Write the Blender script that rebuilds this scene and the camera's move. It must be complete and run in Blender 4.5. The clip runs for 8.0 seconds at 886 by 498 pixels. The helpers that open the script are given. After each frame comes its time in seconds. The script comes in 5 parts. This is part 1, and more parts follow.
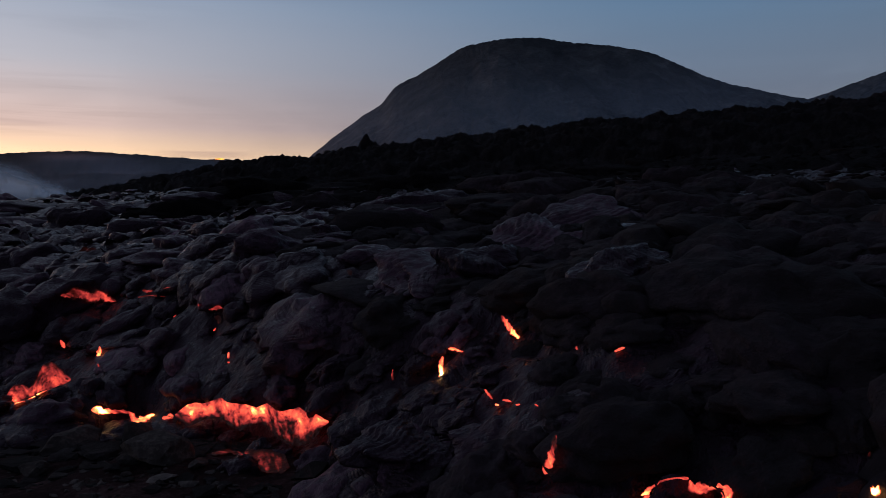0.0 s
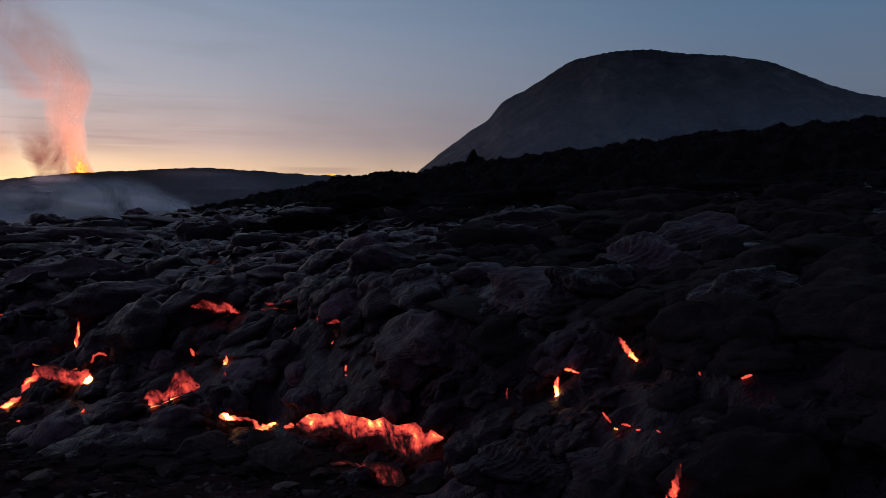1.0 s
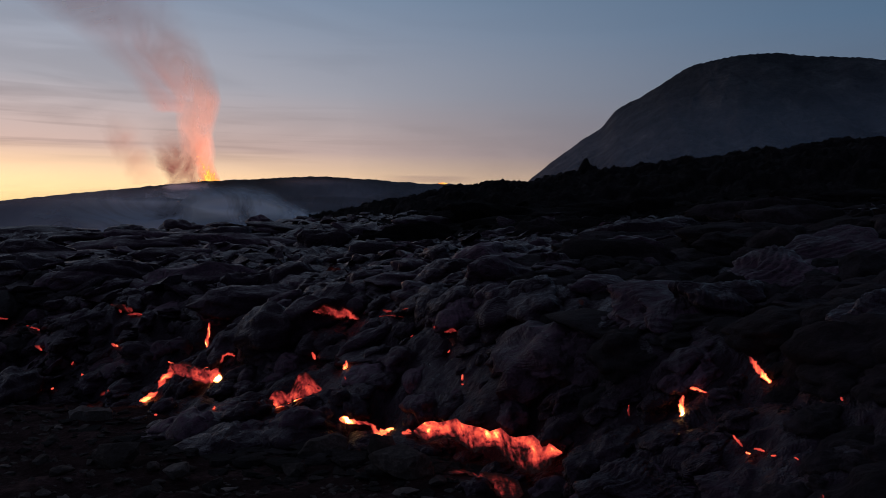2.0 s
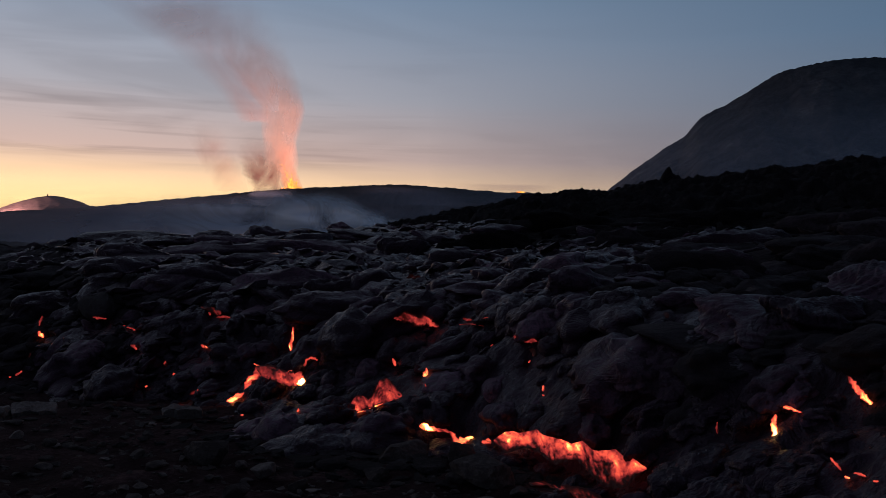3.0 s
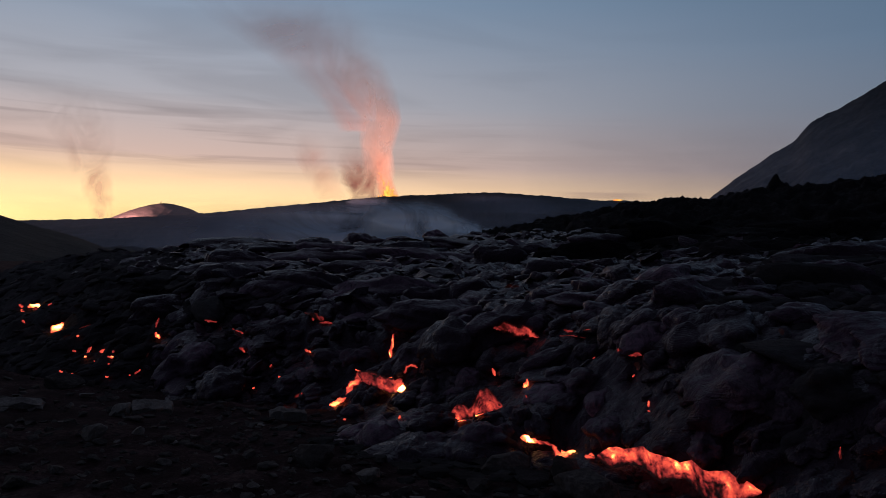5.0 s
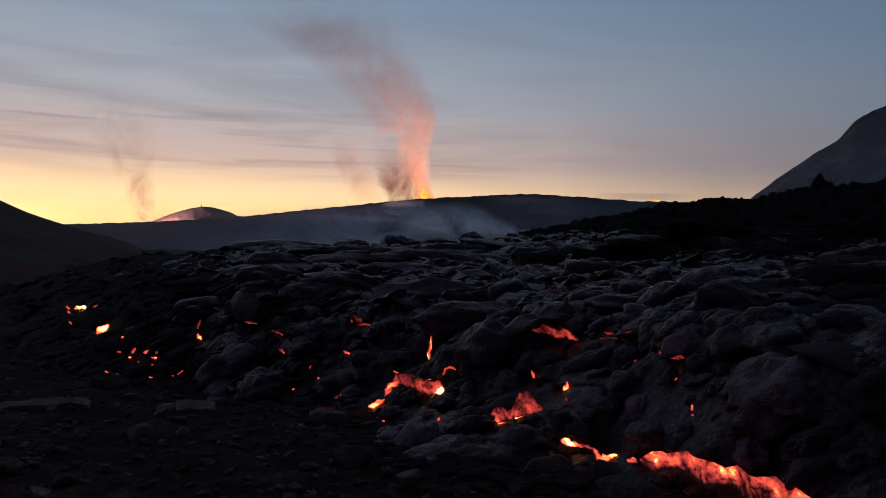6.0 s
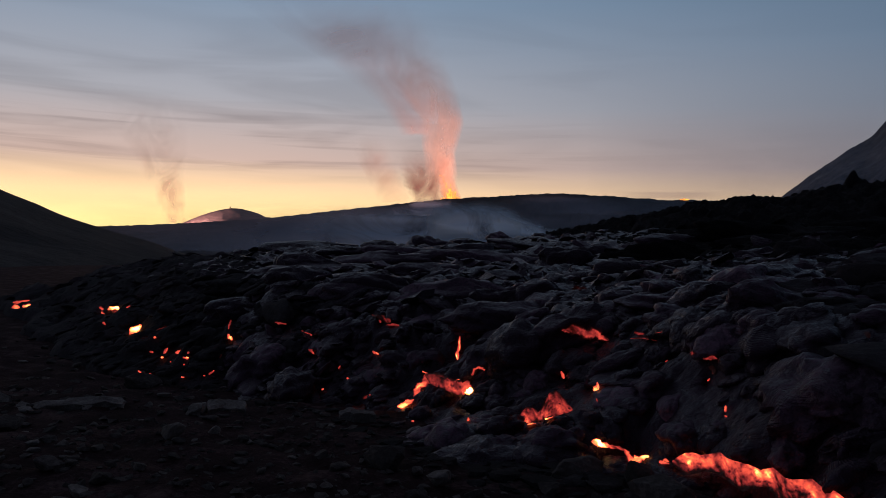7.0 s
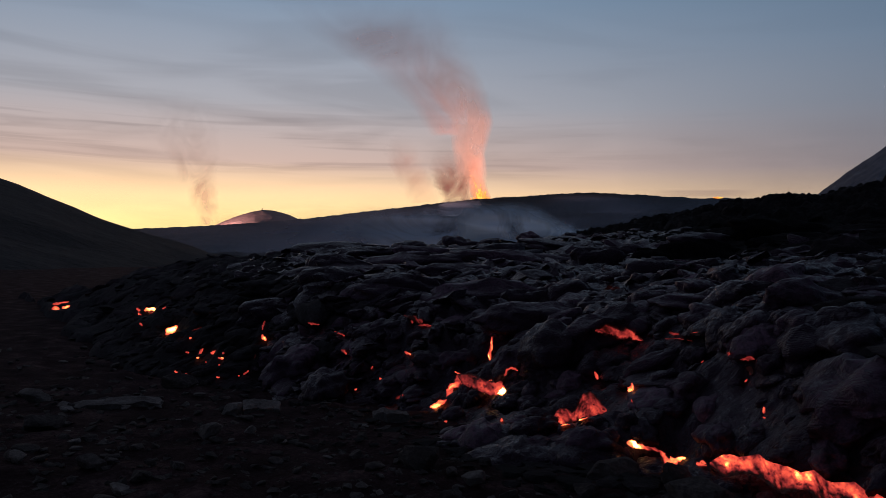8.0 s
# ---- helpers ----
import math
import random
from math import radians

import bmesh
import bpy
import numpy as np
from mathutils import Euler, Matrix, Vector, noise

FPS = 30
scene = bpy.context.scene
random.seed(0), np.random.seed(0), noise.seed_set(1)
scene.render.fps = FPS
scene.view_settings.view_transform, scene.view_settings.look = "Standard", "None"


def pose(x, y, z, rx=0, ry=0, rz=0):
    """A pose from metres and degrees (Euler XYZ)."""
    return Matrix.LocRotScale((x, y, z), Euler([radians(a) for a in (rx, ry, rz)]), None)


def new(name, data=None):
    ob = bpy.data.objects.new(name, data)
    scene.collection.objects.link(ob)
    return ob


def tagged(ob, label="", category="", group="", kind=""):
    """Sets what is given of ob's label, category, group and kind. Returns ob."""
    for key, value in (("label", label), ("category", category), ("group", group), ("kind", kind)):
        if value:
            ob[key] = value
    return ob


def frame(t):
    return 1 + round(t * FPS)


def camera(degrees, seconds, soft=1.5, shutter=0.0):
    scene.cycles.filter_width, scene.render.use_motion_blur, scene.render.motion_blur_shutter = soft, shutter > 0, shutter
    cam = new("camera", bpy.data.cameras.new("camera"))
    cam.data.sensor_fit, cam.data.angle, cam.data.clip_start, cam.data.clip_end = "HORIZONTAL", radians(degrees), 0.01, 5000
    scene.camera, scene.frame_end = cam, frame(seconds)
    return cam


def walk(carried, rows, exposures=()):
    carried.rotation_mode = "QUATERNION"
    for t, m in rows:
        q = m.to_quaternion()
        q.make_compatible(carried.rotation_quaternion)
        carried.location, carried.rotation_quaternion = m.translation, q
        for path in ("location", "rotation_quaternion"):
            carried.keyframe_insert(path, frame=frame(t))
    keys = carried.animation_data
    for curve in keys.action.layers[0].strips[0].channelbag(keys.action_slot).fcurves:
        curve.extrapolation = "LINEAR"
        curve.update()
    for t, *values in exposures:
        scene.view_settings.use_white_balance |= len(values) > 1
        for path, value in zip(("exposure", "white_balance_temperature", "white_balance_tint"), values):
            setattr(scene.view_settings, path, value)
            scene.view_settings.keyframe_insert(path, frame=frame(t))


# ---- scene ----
from mathutils.bvhtree import BVHTree

cam = camera(60.56, 8.0, soft=0.8)
ROWS = [
    (0.0, 0.0000, 0.0000, 1.7000, 86.923, 0.186, -18.368),
    (0.5, -0.0381, -0.0087, 1.7233, 87.598, 0.144, -14.895),
    (1.0, -0.0762, -0.0183, 1.7308, 88.045, -0.062, -10.392),
    (1.5, -0.1130, -0.0209, 1.7396, 88.344, -0.399, -6.686),
    (2.0, -0.1530, -0.0238, 1.7478, 88.650, -0.702, -2.115),
    (3.5, -0.2161, -0.0557, 1.7576, 89.351, -1.658, 5.555),
    (4.0, -0.2362, -0.0592, 1.7636, 89.446, -1.817, 7.345),
    (4.5, -0.2586, -0.0667, 1.7699, 89.476, -1.852, 8.734),
    (5.0, -0.2779, -0.0705, 1.7746, 89.574, -1.844, 10.783),
    (6.5, -0.3178, -0.0656, 1.7737, 89.616, -1.520, 14.474),
    (7.0, -0.3279, -0.0693, 1.7742, 89.595, -1.391, 15.523),
    (7.5, -0.3337, -0.0777, 1.7747, 89.578, -1.199, 16.496),
    (8.0, -0.3486, -0.0820, 1.7772, 89.565, -1.049, 17.795),
]
EXPOSURES = [(0.0, 0.46, 6700, 9), (1.0, 0.18, 6600, 10), (2.0, 0.06, 6550, 9), (3.5, 0.0, 6500, 8), (5.0, 0.0, 6500, 7), (8.0, 0.0, 6500, 6)]
walk(cam, [(t, pose(x, y, z, rx, ry, rz)) for t, x, y, z, rx, ry, rz in ROWS], EXPOSURES)


# ---- world: dusk sky, bright yellow where the sun went down ----
def link(tree, a, b):
    tree.links.new(a, b)


def math_node(tree, op, a, b=None, c=None):
    n = tree.nodes.new("ShaderNodeMath")
    n.operation = op
    for i, v in enumerate((a, b, c)):
        if v is None:
            continue
        if isinstance(v, (int, float)):
            n.inputs[i].default_value = v
        else:
            tree.links.new(v, n.inputs[i])
    return n.outputs[0]


def ramp_node(tree, fac, stops):
    n = tree.nodes.new("ShaderNodeValToRGB")
    el = n.color_ramp.elements
    el[0].position, el[0].color = stops[0][0], (*stops[0][1], 1)
    el[1].position, el[1].color = stops[-1][0], (*stops[-1][1], 1)
    for p, c in stops[1:-1]:
        el.new(p).color = (*c, 1)
    if fac is not None:
        tree.links.new(fac, n.inputs[0])
    return n.outputs[0]


def mix_rgb(tree, fac, a, b, mode="MIX"):
    n = tree.nodes.new("ShaderNodeMix")
    n.data_type, n.blend_type = "RGBA", mode
    for i, v in ((0, fac), (6, a), (7, b)):
        if isinstance(v, (int, float)):
            n.inputs[i].default_value = v
        elif isinstance(v, tuple):
            n.inputs[i].default_value = (*v, 1)
        else:
            tree.links.new(v, n.inputs[i])
    return n.outputs[2]


def noise_node(tree, vec, scale, detail=4.0, rough=0.55, distort=0.0):
    n = tree.nodes.new("ShaderNodeTexNoise")
    n.inputs["Scale"].default_value = scale
    n.inputs["Detail"].default_value = detail
    n.inputs["Roughness"].default_value = rough
    n.inputs["Distortion"].default_value = distort
    if vec is not None:
        tree.links.new(vec, n.inputs["Vector"])
    return n.outputs[0]


def map_range(tree, v, a, b, c=0.0, d=1.0):
    n = tree.nodes.new("ShaderNodeMapRange")
    n.interpolation_type = "SMOOTHSTEP"
    n.inputs[1].default_value, n.inputs[2].default_value = a, b
    n.inputs[3].default_value, n.inputs[4].default_value = c, d
    tree.links.new(v, n.inputs[0])
    return n.outputs[0]


def make_world():
    w = bpy.data.worlds.new("dusk_sky")
    scene.world = w
    w.use_nodes = True
    t = w.node_tree
    t.nodes.clear()
    tc = t.nodes.new("ShaderNodeTexCoord")
    sep = t.nodes.new("ShaderNodeSeparateXYZ")
    link(t, tc.outputs["Generated"], sep.inputs[0])
    x, y, z = sep.outputs
    az = math_node(t, "ARCTAN2", x, y)
    # sunset side and the side away from it, by height
    zz = math_node(t, "MULTIPLY_ADD", z, 0.8, 0.1)
    warm = ramp_node(t, zz, [(0.0, (1.1, 0.82, 0.3)), (0.116, (1.42, 1.04, 0.42)), (0.145, (1.2, 0.83, 0.44)), (0.18, (0.64, 0.48, 0.41)),
                             (0.24, (0.41, 0.418, 0.455)), (0.34, (0.215, 0.298, 0.405)), (0.6, (0.12, 0.14, 0.19)), (0.95, (0.06, 0.07, 0.09))])
    cool = ramp_node(t, zz, [(0.0, (0.34, 0.26, 0.22)), (0.12, (0.34, 0.26, 0.225)), (0.18, (0.14, 0.165, 0.21)), (0.3, (0.08, 0.147, 0.235)),
                             (0.6, (0.07, 0.095, 0.145)), (0.95, (0.05, 0.06, 0.08))])
    away = math_node(t, "ABSOLUTE", math_node(t, "ADD", az, 0.62))
    fac = map_range(t, away, 0.05, 1.3)
    base = mix_rgb(t, fac, mix_rgb(t, 1.0, warm, (1.05, 1.0, 1.03), "MULTIPLY"), mix_rgb(t, 1.0, cool, (1.03, 0.98, 1.0), "MULTIPLY"))
    dark = map_range(t, away, 1.2, 2.3, 1.0, 0.5)
    # thin streaks of stratus near the horizon
    def layer(ka, kz, lo, hi, dist):
        comb = t.nodes.new("ShaderNodeCombineXYZ")
        link(t, math_node(t, "MULTIPLY", az, ka), comb.inputs[0])
        link(t, math_node(t, "MULTIPLY", z, kz), comb.inputs[1])
        return map_range(t, noise_node(t, comb.outputs[0], 1.0, 4, 0.5, dist), lo, hi)
    broad = math_node(t, "MULTIPLY", layer(1.9, 16.0, 0.42, 0.68, 1.3), math_node(t, "MULTIPLY", map_range(t, z, 0.05, 0.09), map_range(t, z, 0.14, 0.4, 1.0, 0.25)))
    thin = math_node(t, "MULTIPLY", layer(2.6, 62.0, 0.46, 0.68, 1.4), math_node(t, "MULTIPLY", map_range(t, z, 0.07, 0.1), map_range(t, z, 0.12, 0.2, 1.0, 0.0)))
    streak = math_node(t, "MULTIPLY", math_node(t, "ADD", math_node(t, "MULTIPLY", broad, 0.5), math_node(t, "MULTIPLY", thin, 0.6)), map_range(t, away, 0.1, 0.8, 0.85, 0.14))
    base = mix_rgb(t, streak, base, mix_rgb(t, 1.0, base, (0.6, 0.59, 0.6), "MULTIPLY"))
    low = layer(2.0, 40.0, 0.3, 0.7, 0.6)
    bar = math_node(t, "MULTIPLY", map_range(t, math_node(t, "ABSOLUTE", math_node(t, "ADD", z, -0.068)), 0.002, 0.0055, 1.0, 0.0), map_range(t, math_node(t, "ABSOLUTE", math_node(t, "ADD", az, -0.015)), 0.02, 0.075, 1.0, 0.0))
    base = mix_rgb(t, math_node(t, "MULTIPLY", bar, math_node(t, "MULTIPLY", low, 0.8)), base, mix_rgb(t, 1.0, base, (0.6, 0.58, 0.7), "MULTIPLY"))
    bg = t.nodes.new("ShaderNodeBackground")
    link(t, base, bg.inputs[0])
    link(t, dark, bg.inputs[1])
    out = t.nodes.new("ShaderNodeOutputWorld")
    link(t, bg.outputs[0], out.inputs[0])


make_world()


# ---- materials ----
def material(name):
    m = bpy.data.materials.new(name)
    m.use_nodes = True
    t = m.node_tree
    b = t.nodes["Principled BSDF"]
    return m, t, b


def object_vec(t, scale=(1, 1, 1), world=True):
    if world:
        g = t.nodes.new("ShaderNodeNewGeometry").outputs["Position"]
    else:
        g = t.nodes.new("ShaderNodeTexCoord").outputs["Object"]
    mp = t.nodes.new("ShaderNodeMapping")
    mp.inputs["Scale"].default_value = scale
    link(t, g, mp.inputs[0])
    return mp.outputs[0]


def bump(t, b, height, strength, distance):
    n = t.nodes.new("ShaderNodeBump")
    n.inputs["Strength"].default_value, n.inputs["Distance"].default_value = strength, distance
    link(t, height, n.inputs["Height"])
    link(t, n.outputs[0], b.inputs["Normal"])


def basalt_material():
    """Fresh pahoehoe skin: near black, a glassy grey sheen, ropy wrinkles."""
    m, t, b = material("pahoehoe_basalt")
    v = object_vec(t)
    big = noise_node(t, v, 0.9, 3, 0.5)
    fine = noise_node(t, v, 14, 6, 0.65)
    grit = noise_node(t, v, 70, 3, 0.6)
    col = ramp_node(t, big, [(0.3, (0.0082, 0.0046, 0.0066)), (0.5, (0.0185, 0.0104, 0.0148)), (0.68, (0.046, 0.0265, 0.037))])
    col = mix_rgb(t, map_range(t, fine, 0.38, 0.66), mix_rgb(t, 1.0, col, (0.4, 0.4, 0.4), "MULTIPLY"), mix_rgb(t, 1.0, col, (1.6, 1.58, 1.6), "MULTIPLY"))
    one = t.nodes.new("ShaderNodeObjectInfo").outputs["Random"]
    isl = t.nodes.new("ShaderNodeNewGeometry").outputs["Random Per Island"]
    vary = math_node(t, "FRACT", math_node(t, "ADD", one, isl))
    col = mix_rgb(t, math_node(t, "POWER", vary, 3.0), mix_rgb(t, 1.0, col, (0.4, 0.4, 0.4), "MULTIPLY"), mix_rgb(t, 1.0, col, (2.9, 2.8, 2.9), "MULTIPLY"))
    link(t, col, b.inputs["Base Color"])
    link(t, math_node(t, "ADD", map_range(t, fine, 0.36, 0.64, 0.22, 0.55), math_node(t, "MULTIPLY", vary, 0.12)), b.inputs["Roughness"])
    wave, tall = t.nodes.new("ShaderNodeAttribute"), t.nodes.new("ShaderNodeAttribute")
    wave.attribute_name, tall.attribute_name = "rope", "rope_height"
    turn = math_node(t, "MULTIPLY_ADD", noise_node(t, v, 4.0, 3), 6.0, math_node(t, "MULTIPLY", wave.outputs["Fac"], 3.1416))
    ropes = math_node(t, "MULTIPLY", math_node(t, "ABSOLUTE", math_node(t, "SINE", turn)), tall.outputs["Fac"])
    lumps = noise_node(t, v, 5.0, 3, 0.5, 0.3)
    h = math_node(t, "ADD", math_node(t, "MULTIPLY", ropes, 0.13), math_node(t, "ADD", math_node(t, "MULTIPLY", fine, 0.42), math_node(t, "MULTIPLY", grit, 0.14)))
    swirl = noise_node(t, v, 1.9, 5, 0.6, 1.6)
    h = math_node(t, "ADD", h, math_node(t, "ADD", math_node(t, "MULTIPLY", lumps, 0.5), math_node(t, "MULTIPLY", swirl, 1.5)))
    bump(t, b, h, 1.0, 0.075)
    b.inputs["Specular IOR Level"].default_value = 0.27
    b.inputs["Specular Tint"].default_value = (1.0, 0.58, 1.0, 1)
    return m


def molten_material():
    """Molten rock: red where it has a skin, orange to yellow where it is fresh."""
    m, t, b = material("molten_lava")
    v = object_vec(t)
    b.inputs["Specular IOR Level"].default_value = 0.1
    n1 = noise_node(t, v, 11, 5, 0.6, 0.5)
    n2 = noise_node(t, v, 42, 3, 0.6, 0.3)
    info = t.nodes.new("ShaderNodeAttribute")
    info.attribute_name = "melt"
    heat = math_node(t, "MULTIPLY_ADD", math_node(t, "SUBTRACT", n1, 0.5), 0.3, info.outputs["Fac"])
    heat = math_node(t, "MULTIPLY_ADD", math_node(t, "SUBTRACT", n2, 0.5), 0.2, heat)
    heat = math_node(t, "MULTIPLY_ADD", heat, 0.8, -0.02)
    col = ramp_node(t, heat, [(0.0, (0.003, 0.0004, 0.0004)), (0.12, (0.03, 0.0025, 0.0022)), (0.24, (0.16, 0.0125, 0.013)), (0.36, (0.42, 0.037, 0.027)), (0.5, (0.78, 0.08, 0.046)),
                              (0.62, (1.0, 0.165, 0.055)), (0.74, (1.0, 0.33, 0.075)), (0.86, (1.0, 0.6, 0.17)), (1.0, (1.0, 0.8, 0.42))])
    link(t, col, b.inputs["Emission Color"])
    link(t, map_range(t, heat, 0.5, 1.0, 1.4, 8.0), b.inputs["Emission Strength"])
    b.inputs["Base Color"].default_value = (0.02, 0.012, 0.01, 1)
    b.inputs["Roughness"].default_value = 0.6
    bump(t, b, n1, 0.6, 0.04)
    return m


def ground_material(name, dark, mid, pale, scale=1.0, depth=0.05, gloss=0.2):
    m, t, b = material(name)
    v = object_vec(t)
    a = noise_node(t, v, 0.7 * scale, 4, 0.55)
    f = noise_node(t, v, 9 * scale, 6, 0.7)
    mixd = math_node(t, "ADD", math_node(t, "MULTIPLY", a, 0.55), math_node(t, "MULTIPLY", f, 0.45))
    link(t, ramp_node(t, mixd, [(0.36, dark), (0.52, mid), (0.68, pale)]), b.inputs["Base Color"])
    b.inputs["Roughness"].default_value = 0.95
    b.inputs["Specular IOR Level"].default_value = gloss
    bump(t, b, f, 0.8, depth)
    return m


BASALT = basalt_material()
MOLTEN = molten_material()
SOIL = ground_material("dark_soil", (0.016, 0.0076, 0.009), (0.039, 0.0188, 0.0212), (0.125, 0.072, 0.075), 2.2, 0.09, 0.04)
# darker crust colour: the fall-off of brightness towards the sides is put in here
DULL_CRUST = ground_material("dull_dim_crust", (0.0088, 0.0055, 0.0078), (0.02, 0.0125, 0.0175), (0.056, 0.036, 0.049), 1.4, 0.1, 0.26)
PALE_ROCK = ground_material("pale_rock", (0.07, 0.055, 0.053), (0.18, 0.146, 0.14), (0.36, 0.3, 0.285), 3.5, 0.05)
ROCK = ground_material("weathered_rock", (0.024, 0.018, 0.0178), (0.06, 0.045, 0.0445), (0.17, 0.134, 0.13), 3.0, 0.04)
OLD_LAVA = ground_material("old_black_lava", (0.0058, 0.0047, 0.0056), (0.013, 0.0106, 0.0125), (0.036, 0.03, 0.0345), 0.5, 0.3, 0.04)
CLINKER = ground_material("lava_clinker", (0.0075, 0.0058, 0.0066), (0.017, 0.0132, 0.015), (0.05, 0.04, 0.0445), 2.5, 0.04, 0.1)


def scree_material():
    """Bare slopes: bands of scree that run downhill, gullies, patches of moss."""
    m, t, b = material("mountain_scree")
    run = noise_node(t, object_vec(t, (1.0, 1.0, 0.3)), 0.02, 5, 0.6, 0.8)
    patch = noise_node(t, object_vec(t), 0.007, 4, 0.6, 0.5)
    grain = noise_node(t, object_vec(t), 0.12, 5, 0.7)
    mixd = math_node(t, "ADD", math_node(t, "MULTIPLY", run, 0.4), math_node(t, "ADD", math_node(t, "MULTIPLY", patch, 0.35), math_node(t, "MULTIPLY", grain, 0.25)))
    link(t, ramp_node(t, mixd, [(0.36, (0.014, 0.0165, 0.021)), (0.47, (0.036, 0.041, 0.049)), (0.56, (0.066, 0.07, 0.08)), (0.68, (0.15, 0.152, 0.164))]), b.inputs["Base Color"])
    b.inputs["Roughness"].default_value = 0.95
    b.inputs["Specular IOR Level"].default_value = 0.03
    bump(t, b, math_node(t, "ADD", run, math_node(t, "MULTIPLY", grain, 0.4)), 0.9, 16.0)
    return m


MOUNTAIN = scree_material()
HILL = ground_material("far_hill_grass", (0.0125, 0.0108, 0.0125), (0.023, 0.02, 0.0225), (0.04, 0.035, 0.038), 0.02, 2.0)

ASH = ground_material("pale_ash", (0.1, 0.09, 0.09), (0.16, 0.14, 0.14), (0.22, 0.2, 0.2), 0.01, 2.0)


# ---- mesh helpers ----
def hash2(ix, iy, seed):
    h = (ix.astype(np.int64) * 374761393 + iy.astype(np.int64) * 668265263 + seed * 1442695041) & 0xFFFFFFFF
    h = ((h ^ (h >> 13)) * 1274126177) & 0xFFFFFFFF
    h = ((h ^ (h >> 16)) * 2246822519) & 0xFFFFFFFF
    return ((h ^ (h >> 15)) & 0xFFFFFF) / float(0x1000000)


def vnoise(x, y, seed=0):
    ix, iy = np.floor(x), np.floor(y)
    fx, fy = x - ix, y - iy
    fx, fy = fx * fx * fx * (fx * (fx * 6 - 15) + 10), fy * fy * fy * (fy * (fy * 6 - 15) + 10)
    a, b = hash2(ix, iy, seed), hash2(ix + 1, iy, seed)
    c, d = hash2(ix, iy + 1, seed), hash2(ix + 1, iy + 1, seed)
    return (a + (b - a) * fx) * (1 - fy) + (c + (d - c) * fx) * fy - 0.5


def fbm(x, y, seed=0, octaves=4, gain=0.5):
    s, amp = 0.0, 1.0
    for k in range(octaves):
        s = s + amp * vnoise(x * 2 ** k + 17.3 * k, y * 2 ** k - 9.1 * k, seed + k)
        amp *= gain
    return s


def domes(x, y, seed):
    """Rounded cells with creases between them, 0 to 1, for a cell size of one."""
    ix, iy = np.floor(x), np.floor(y)
    best = np.zeros_like(x)
    for dx in (-1, 0, 1):
        for dy in (-1, 0, 1):
            cx, cy = ix + dx, iy + dy
            px = cx + 0.15 + 0.7 * hash2(cx, cy, seed)
            py = cy + 0.15 + 0.7 * hash2(cx, cy, seed + 1)
            r = 0.5 + 0.45 * hash2(cx, cy, seed + 2)
            hh = 0.45 + 0.55 * hash2(cx, cy, seed + 3)
            q = 1 - ((x - px) ** 2 + (y - py) ** 2) / (r * r)
            best = np.maximum(best, hh * np.sqrt(np.clip(q, 0, 1)))
    return best


def smooth(a, b, v):
    q = np.clip((v - a) / (b - a), 0, 1)
    return q * q * (3 - 2 * q)


def grid_mesh(name, V, nu, nv, mat, keep=None):
    """A sheet of nu x nv points; keep: which of its faces to keep."""
    i = np.arange(nu * nv).reshape(nu, nv)
    F = np.stack([i[:-1, :-1], i[1:, :-1], i[1:, 1:], i[:-1, 1:]], -1).reshape(-1, 4)
    if keep is not None:
        F = F[keep.reshape(-1)]
        used = np.unique(F)
        back = np.full(nu * nv, -1)
        back[used] = np.arange(len(used))
        V, F = V.reshape(-1, 3)[used], back[F]
    me = bpy.data.meshes.new(name)
    V = V.reshape(-1, 3)
    me.vertices.add(len(V))
    me.vertices.foreach_set("co", V.astype(np.float32).ravel())
    me.loops.add(F.size)
    me.loops.foreach_set("vertex_index", F.astype(np.int32).ravel())
    me.polygons.add(len(F))
    me.polygons.foreach_set("loop_start", np.arange(0, F.size, 4, dtype=np.int32))
    me.polygons.foreach_set("use_smooth", np.ones(len(F), bool))
    me.update(calc_edges=True)
    me.materials.append(mat)
    return me


def polar(a0, a1, da, r0, r1, ratio):
    a = np.radians(np.arange(a0, a1 + da / 2, da))
    r = r0 * ratio ** np.arange(0, math.log(r1 / r0) / math.log(ratio) + 1)
    A, R = np.meshgrid(a, r, indexing="ij")
    return A, R, R * np.sin(A), R * np.cos(A)


# ---- the lie of the land ----
def ground_height(x, y):
    """Soil: a bench before the flow, which falls away to the far left."""
    y0 = np.maximum(y, 4.6) + 0.25 * np.log1p(np.exp((np.minimum(y, 4.6) - 4.6) * 4))
    plane = 0.6 + 0.028 * x - 0.11 * y0
    z = -1.35 + 0.25 * np.log1p(np.exp(np.clip((plane + 1.35) / 0.25, -30, 30)))
    r = np.hypot(x, y)
    return z - 24 * smooth(60, 500, r)


def ground_skin(x, y):
    """The soil with its unevenness."""
    near = smooth(40, 15, np.hypot(x, y))
    return ground_height(x, y) + 0.08 * fbm(x * 0.6, y * 0.6, 11, 4) * smooth(400, 60, np.hypot(x, y)) + near * (0.07 * fbm(x * 2.3, y * 2.3, 15, 4, 0.6) + 0.05 * domes(x * 1.7, y * 1.7, 18) ** 2)


